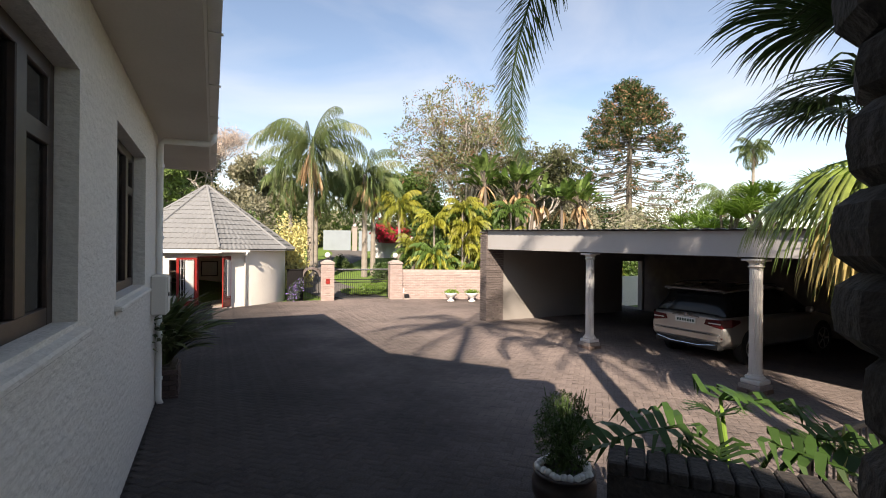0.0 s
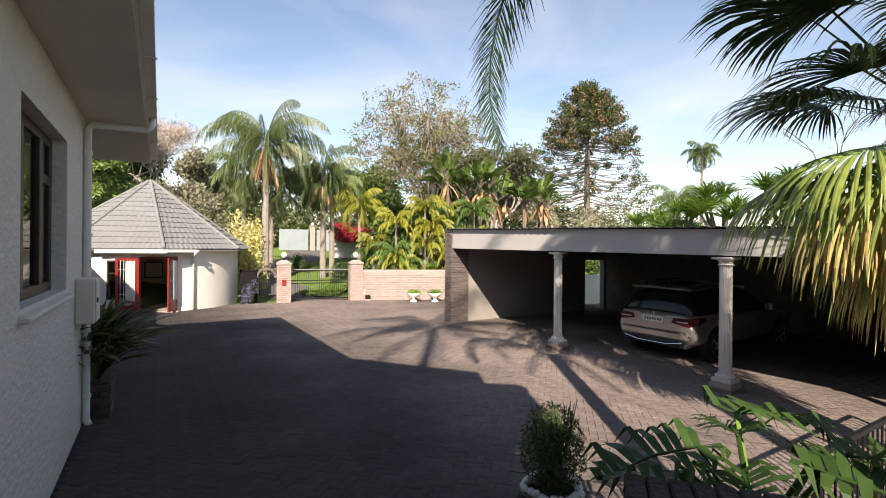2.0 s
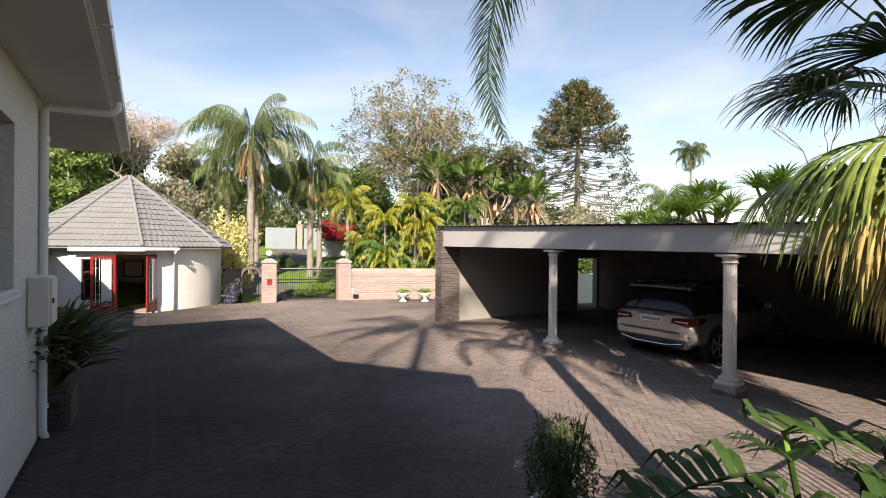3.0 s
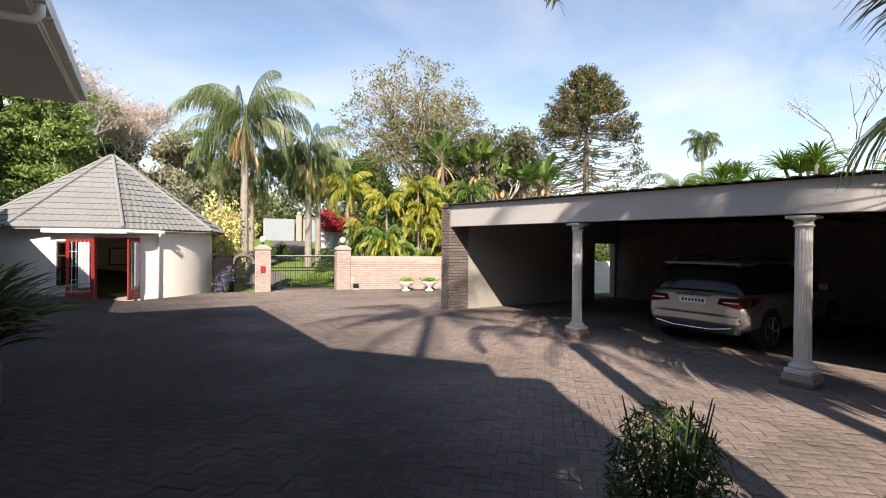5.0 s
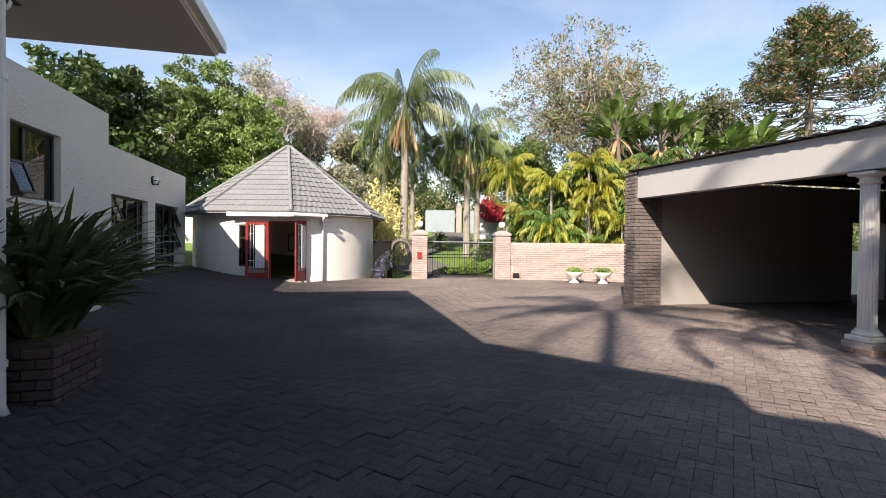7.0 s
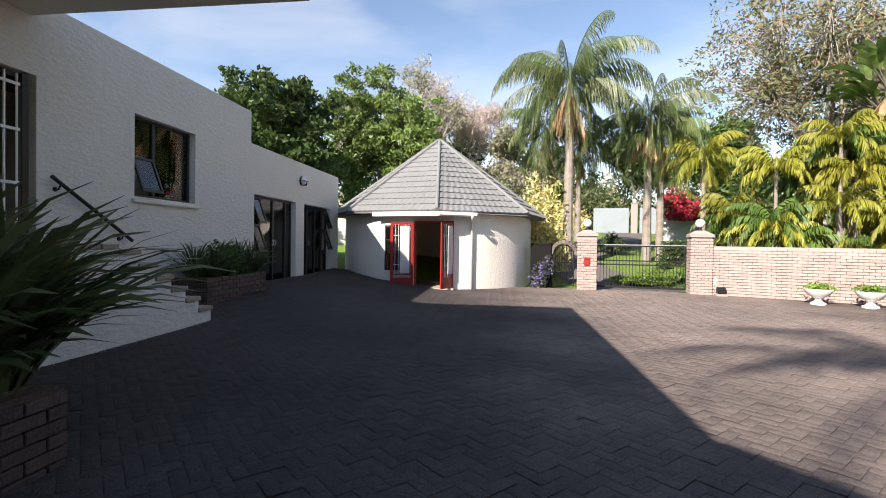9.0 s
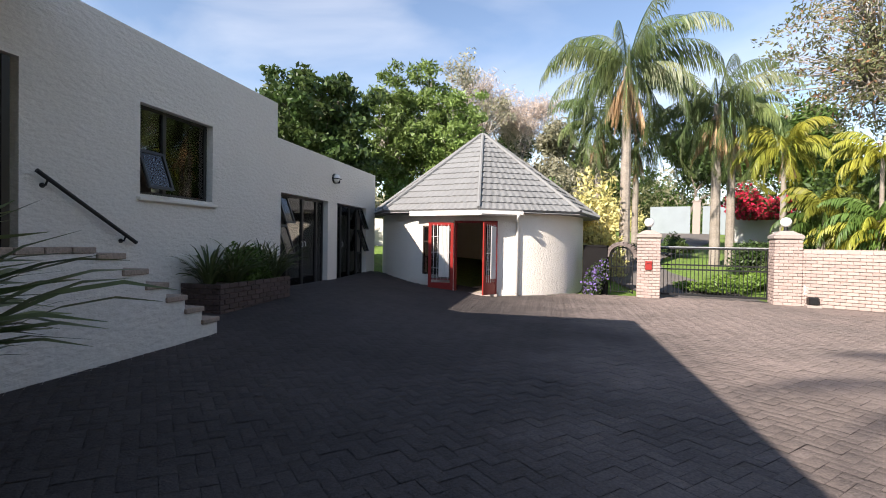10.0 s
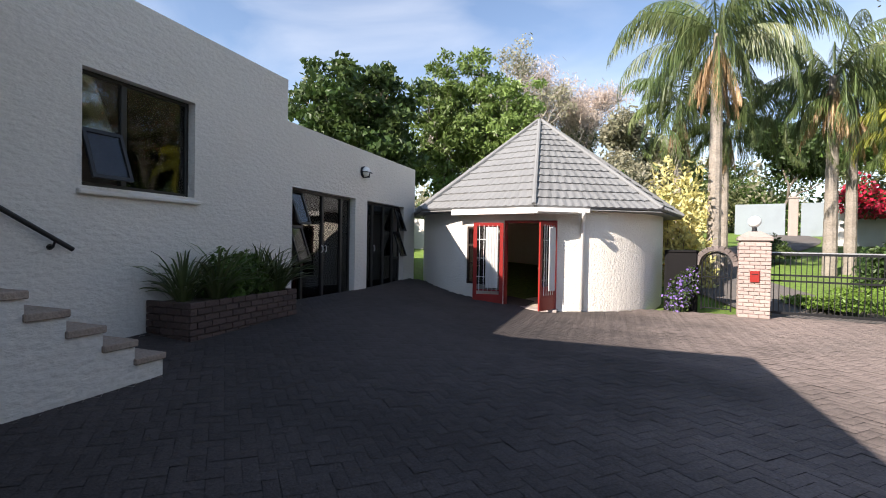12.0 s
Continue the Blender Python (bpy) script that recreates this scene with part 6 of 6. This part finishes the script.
tree("bare_tree", "leafless pale tree with a haze of fine twigs", (-0.6, 45.0, 2.5), 12.7, 0.62, PALE, 0.26, 4, 24, puff=0.8, levels=6, fork=3, first=0.14, deep=2, bark=PALEBARK, slim=0.07)
tree("bare_tree", "tall purple-grey twiggy winter tree", (-3.2, 40.0, 2.2), 12.2, 0.34, GREYLEAF, 0.13, 7, 34, puff=0.6, levels=6, fork=2, first=0.25, bark=PALEBARK, slim=0.3)
tree("bare_tree", "bare winter tree above the carport", (31.0, 11.0, 0.0), 12.0, 0.5, PALE, 0.05, 3, 35, puff=0.6, levels=5, fork=2, first=0.3, r0=0.12)
shrub("variegated_shrub", "yellow variegated shrub beside the rondavel", (3.7, 26.0, 0.3), (1.15, 1.0, 3.9), YELLOWLEAF, 0.10, 5600, 36, lumps=26)
shrub("dark_hedge", "dark clipped bush beside the driveway", (9.1, 26.3, 0.5), (0.9, 0.9, 1.3), DARKLEAF, 0.07, 3000, 37)
shrub("dark_hedge", "dark round bush on the driveway's edge", (7.6, 30.8, 1.2), (0.8, 0.8, 0.9), DARKLEAF, 0.07, 2200, 38)
shrub("bougainvillea", "mass of red bougainvillea over a white wall", (12.9, 35.6, 3.0), (1.6, 0.9, 1.6), DARKLEAF, 0.10, 2600, 39, flowers=(RED, 0.9))
solid("wall_neighbour", walled("x", 36.6, 36.8, 11.9, 20.0, 1.0, 3.5), WHITE, "white garden wall beyond the driveway", "wall")
ng = thing("neighbour_gate", "grey sheet metal gate at the top of the driveway", "gate", (11.3, 41.0, ground_z(11.3, 41)), -14)
GREYGATE = node_mat("grey_gate_paint", (0.25, 0.29, 0.31), 0.5, grain=0.04, stain=0.2)
for x0, x1 in ((-2.6, -0.2), (0.5, 2.4)):
    part("gate_panel", Shape().box((x0, -0.03, -0.1), (x1, 0.03, 1.75), chamfer=0.01), GREYGATE, ng)
for x in (0.15,):
    pl = thing("neighbour_pillar", "tall pale brick pillar with a small globe lamp", "pillar", tuple(ng.matrix_world @ Vector((x, 0, 0))), -14, group="neighbour's gate pillars")
    part("shaft", Shape().box((-0.22, -0.22, -0.2), (0.22, 0.22, 2.0), chamfer=0.02), MORTAR, pl)
    part("cap", Shape().box((-0.27, -0.27, 2.003), (0.27, 0.27, 2.10), chamfer=0.03), MORTAR, pl)
    part("globe", Shape().lathe([(0.05, 2.10), (0.13, 2.16), (0.14, 2.24), (0.09, 2.34), (0.02, 2.37)], 14), OPAL, pl, smooth=True)
for x, y, w, d, h in ((-1.5, 58.0, 10, 7, 3.4),):
    z = ground_z(x, y)
    hs = thing("neighbour_house", "low white house with a dark roof among trees", "house", (x, y, z), 8)
    part("wall", Shape().box((-w / 2, -d / 2, -1.0), (w / 2, d / 2, h - 1.0)), PLASTER, hs)
    part("roof", Shape().add([(-w / 2 - 0.5, -d / 2 - 0.5, h - 1), (w / 2 + 0.5, -d / 2 - 0.5, h - 1), (w / 2 + 0.5, d / 2 + 0.5, h - 1), (-w / 2 - 0.5, d / 2 + 0.5, h - 1), (-w / 4, 0, h + 0.9), (w / 4, 0, h + 0.9)],
                             [(0, 1, 5, 4), (1, 2, 5), (2, 3, 4, 5), (3, 0, 4), (3, 2, 1, 0)]), DARKBRICK, hs)
    for i in range(3):
        part("window", Shape().box((-w / 2 + 1.2 + i * w / 3.2, -d / 2 - 0.04, 0.6), (-w / 2 + 2.6 + i * w / 3.2, -d / 2 + 0.02, 1.9)), BLACK, hs)
rngw = np.random.default_rng(90)
for i, (x, y, h) in enumerate(((22.5, 12.2, 5.4), (24.0, 10.0, 5.8), (23.0, 14.5, 4.8), (25.5, 7.0, 5.6), (24.5, 17.5, 4.6))):
    ob = thing("dragon_tree", "spiky strap-leaved tree above the carport roof", "tree", (x, y, 0), group="spiky trees behind the carport")
    tr, v, f = Shape(), [], []
    for k in range(7):
        a = rngw.uniform(0, 6.28)
        tip = (rngw.uniform(0.3, 1.4) * math.cos(a), rngw.uniform(0.3, 1.4) * math.sin(a), h - 0.9 + rngw.uniform(-0.9, 0.6))
        tr.tube([(0, 0, -0.2), (tip[0] * 0.4, tip[1] * 0.4, h * 0.6), tip], [0.14, 0.1, 0.06], 6)
        strap_clump(rngw, v, f, tip, 110, 1.0, 0.034, 1.3, 1.15)
    part("trunk", tr, BARK, ob)
    part("crown", cloud_mesh("crown", np.array(v), np.array(f), BRIGHTLEAF), None, ob)
feather_palm("far_palm", "tall thin palm far off against the sky", (47.0, 27.0, 0.5), 12.0, 2.2, 24, 95, leaflet=0.8, dead=8, low=-0.9)
feather_palm("far_palm", "feather palm far off beyond the carport", (38.0, 24.0, 0.5), 6.3, 3.0, 20, 96, leaflet=0.8, dead=4)


def far_woods():
    """A mixed belt of trees and bushes round the place, too far to tell apart."""
    rng = np.random.default_rng(91)
    for name, mat, share, lift in (("far_woods", DARKLEAF, 0.45, 1.0), ("far_woods_light", LEAF, 0.3, 0.85), ("far_woods_dry", GREYLEAF, 0.25, 1.1)):
        heads = []
        for _ in range(int(620 * share)):
            a = rng.uniform(radians(-25), radians(150))
            r = rng.uniform(46, 75)
            x, y = 4 + r * math.cos(a), 4 + r * math.sin(a)
            h = rng.uniform(2.5, 6.5) * lift * (0.8 + 0.4 * math.sin(a * 9))
            if 5 < x < 13 and y < 46:
                continue
            heads += [(x, y, ground_z(x, min(y, 80)) + h * q, rng.uniform(0.9, 1.7)) for q in (0.2, 0.55, 0.9)]
        hd = np.array(heads)
        c = np.repeat(hd, 90, 0)
        off = rng.normal(size=(len(c), 3))
        off /= np.linalg.norm(off, axis=1)[:, None]
        c = c[:, :3] + off * (c[:, 3] * rng.random(len(c)) ** 0.3)[:, None]
        tagged(new(name, cloud_mesh(name, *leaves(c, 0.26, rng=rng), mat)), "mixed green trees and bushes in the distance", "trees", kind="stuff")


far_woods()
for i, (x, y, h, m) in enumerate(((3.0, 44.0, 7.5, GREYLEAF), (6.5, 52.0, 7.0, LEAF), (13.0, 48.0, 8.0, DARKLEAF), (17.0, 41.0, 8.0, LEAF), (-3.0, 52.0, 9.0, DARKLEAF), (22.0, 36.0, 7.5, DARKLEAF), (26.0, 32.0, 7.0, GREYLEAF))):
    tree("garden_tree", "leafy tree in the gardens up the slope", (x, y, ground_z(x, y) - 0.1), h, 0.55, m, 0.17, 22, 300 + i, puff=0.9, first=0.15, up=0.4, levels=5, deep=3, r0=0.12, group="garden trees")
solid("wall_garden", walled("x", 28.8, 29.0, -9.4, -2.2, 0.4, 2.62), PLASTER, "cream plastered garden wall behind the rondavel", "wall")
solid("wall_yard", walled("x", 15.6, 15.75, 13.6, 18.5, -0.1, 1.3), PLASTER, "low pale plastered yard wall behind the carport", "wall")
for i in range(3):
    shrub("yard_shrub", "bright yellow-green shrub over the yard wall", (14.6 + 1.3 * i, 16.5, 0), (0.9, 0.6, 2.6), GOLDLEAF, 0.10, 2600, 260 + i, lumps=22, group="yard shrubs")
for i, (x, y, r, h, m) in enumerate(((-5.0, 31.2, 1.9, 3.2, LEAF), (-2.5, 33.0, 2.2, 3.8, DARKLEAF), (1.5, 32.0, 2.0, 3.6, LEAF), (2.6, 36.0, 2.2, 4.2, GREYLEAF), (-8.0, 27.0, 1.6, 3.0, DARKLEAF), (13.0, 27.5, 2.0, 4.4, DARKLEAF), (16.0, 25.0, 2.2, 4.2, LEAF),
                                     (19.5, 23.0, 2.2, 4.4, DARKLEAF), (22.0, 21.0, 2.0, 3.8, LEAF), (25.5, 22.5, 2.4, 4.4, GREYLEAF), (28.5, 20.5, 2.2, 4.2, LEAF), (29.0, 26.0, 2.6, 5.4, GREYLEAF), (15.5, 33.5, 2.0, 4.0, LEAF), (3.0, 41.0, 2.2, 2.8, BRIGHTLEAF), (7.0, 45.0, 2.2, 2.0, YELLOWLEAF), (18.5, 19.0, 1.6, 3.0, BRIGHTLEAF), (9.0, 51.0, 3.5, 5.0, AIRYLEAF), (13.5, 53.0, 3.5, 5.5, LEAF), (17.5, 46.0, 3.0, 5.0, AIRYLEAF), (31.0, 19.0, 2.6, 6.0, AIRYLEAF), (36.0, 24.0, 3.0, 7.0, LEAF), (40.0, 31.0, 3.4, 7.5, AIRYLEAF))):
    shrub("garden_shrub", "full green garden shrub among the trees", (x, y, ground_z(x, y)), (r, r, h), m, 0.13, 4200, 200 + i, lumps=22, group="garden shrubs")
for i in range(3):
    shrub("ground_cover", "bright green ground cover on the lawn", (7.3 + 1.1 * i, 24.3 + 0.8 * i, ground_z(7.3 + 1.1 * i, 24.3 + 0.8 * i)), (1.1, 1.2, 0.22), BRIGHTLEAF, 0.06, 3500, 230 + i, lumps=24, category="ground cover")


# ---- bricks and pavers ----
def brick_faces(ob, faces, h, mat, ln=0.215, ht=0.073, gap=0.011, dp=0.05, limit=300, z0=0.0):
    """Courses of bricks on upright faces. faces: (origin, direction, outward, length), in the thing's space."""
    shared = {}
    rest, count = Shape(), 0
    for o, d, out, length in faces:
        o, d, out = Vector(o), Vector(d), Vector(out)
        n = max(1, round(length / (ln + gap)))
        step = length / n
        for c in range(int((h - z0) / (ht + gap))):
            z = z0 + c * (ht + gap)
            u = 0.0
            cells = [(i * step, (i + 1) * step) for i in range(n)] if c % 2 == 0 else [(0, step / 2)] + [((i + 0.5) * step, (i + 1.5) * step) for i in range(n - 1)] + [(length - step / 2, length)]
            for a, b in cells:
                w = round(b - a - gap, 4)
                m = Matrix((( d.x, -out.x, 0, 0), (d.y, -out.y, 0, 0), (0, 0, 1, 0), (0, 0, 0, 1)))
                m.translation = o + d * (a + gap / 2) + Vector((0, 0, z + gap / 2)) + out * random.uniform(0.0, 0.005)
                if count < limit:
                    if w not in shared:
                        shared[w] = Shape().box((0, 0, 0), (w, dp, ht), chamfer=0.006).mesh("brick", mat)
                    p = part("brick", shared[w], None, ob)
                    p.matrix_local = m
                else:
                    rest.box((0, 0, 0), (w, dp, ht), m)
                count += 1
    if rest.v:
        tagged(part("bricks", rest, mat, ob), kind="stuff")


for ob, how, size, h in BRICK_JOBS:
    if how == "pillar":
        s = size
        brick_faces(ob, [((-s, -s, 0), (1, 0, 0), (0, -1, 0), 2 * s), ((s, -s, 0), (0, 1, 0), (1, 0, 0), 2 * s), ((-s, s, 0), (0, -1, 0), (-1, 0, 0), 2 * s)], h, BRICK)
    elif how == "wall":
        brick_faces(ob, [((0.31, -0.14, 0), (1, 0, 0), (0, -1, 0), size - 0.31)], h, BRICK)
    elif how == "pier":
        brick_faces(ob, [((-0.02, -0.02, 0), (1, 0, 0), (0, -1, 0), size + 0.02), ((-0.02, 0.40, 0), (0, -1, 0), (-1, 0, 0), 0.42)], h, DARKBRICK, limit=340)
    elif how == "plinth":
        s = size
        brick_faces(ob, [((-s, -s, 0), (1, 0, 0), (0, -1, 0), 2 * s), ((-s, s, 0), (0, -1, 0), (-1, 0, 0), 2 * s)], h, PLINTHBRICK)
    elif how == "planter":
        lx, ly = size
        brick_faces(ob, [((-0.0, -0.02, 0), (1, 0, 0), (0, -1, 0), lx), ((lx + 0.02, -0.02, 0), (0, 1, 0), (1, 0, 0), ly + 0.04), ((lx, ly + 0.02, 0), (-1, 0, 0), (0, 1, 0), lx)], h, PLANTERBRICK, z0=-0.17)


def pavers():
    """Herringbone clay pavers over the court: the nearest laid singly, the rest joined."""
    g = 0.0035
    turn = Matrix.Rotation(radians(45), 2)
    single = {}
    rng = np.random.default_rng(99)
    vs, fs = [], []
    near = 0
    unit = 0.105
    for i in range(-160, 340):
        for j in range(-160, 340):
            kind = (i - j) % 4
            if kind == 0:
                w, h = 2, 1
            elif kind == 2 + 1:
                w, h = 1, 2
            else:
                continue
            cx, cy = (i + w / 2) * unit, (j + h / 2) * unit
            c = turn @ Vector((cx, cy))
            x, y = c.x + 3.0, c.y - 2.0
            if not (-6.2 < x < 16.2 and 0.6 < y < 22.4) or (x - RC[0]) ** 2 + (y - RC[1]) ** 2 < RR * RR or x < FX or (x < HX and y < 8.75):
                continue
            if y > 19.5 and x > 8.2 + (21.7 - y) * 2.15:
                continue
            if x < 2.0 and y < 3.0 and x > -0.4:
                continue
            a, b = w * unit / 2 - g / 2, h * unit / 2 - g / 2
            z = ground_z(x, y)
            tilt = rng.normal(0, 0.0016)
            k = len(vs)
            cor = [turn @ Vector((sx * a, sy * b)) for sx, sy in ((-1, -1), (1, -1), (1, 1), (-1, 1))]
            inn = [turn @ Vector((sx * (a - 0.003), sy * (b - 0.003))) for sx, sy in ((-1, -1), (1, -1), (1, 1), (-1, 1))]
            hz = [ground_z(x + q.x, y + q.y) for q in cor] if x < 0.5 else [z] * 4
            if 4.6 < x < 6.6 and 4.2 < y < 6.0 and near < 300:
                key = (w, h)
                if key not in single:
                    s = Shape()
                    s.add([(q.x, q.y, -0.02) for q in cor] + [(q.x, q.y, -0.005) for q in cor] + [(q.x, q.y, 0.0) for q in inn], [(q, (q + 1) % 4, 4 + (q + 1) % 4, 4 + q) for q in range(4)] + [(4 + q, 4 + (q + 1) % 4, 8 + (q + 1) % 4, 8 + q) for q in range(4)] + [(8, 9, 10, 11)])
                    single[key] = s.mesh("paver", PAVER)
                p = part("paver", single[key], None, pavement)
                p.location = (x, y, z + 0.004 + tilt)
                near += 1
                continue
            vs += [(x + q.x, y + q.y, hh + 0.0017 + tilt) for q, hh in zip(cor, hz)] + [(x + q.x, y + q.y, hh + 0.003 + tilt) for q, hh in zip(inn, hz)]
            fs += [(k + q, k + (q + 1) % 4, k + 4 + (q + 1) % 4, k + 4 + q) for q in range(4)] + [(k + 4, k + 5, k + 6, k + 7)]
    tagged(part("pavers", cloud_mesh("pavers", np.array(vs), np.array(fs), PAVER), None, pavement), kind="stuff")


pavers()
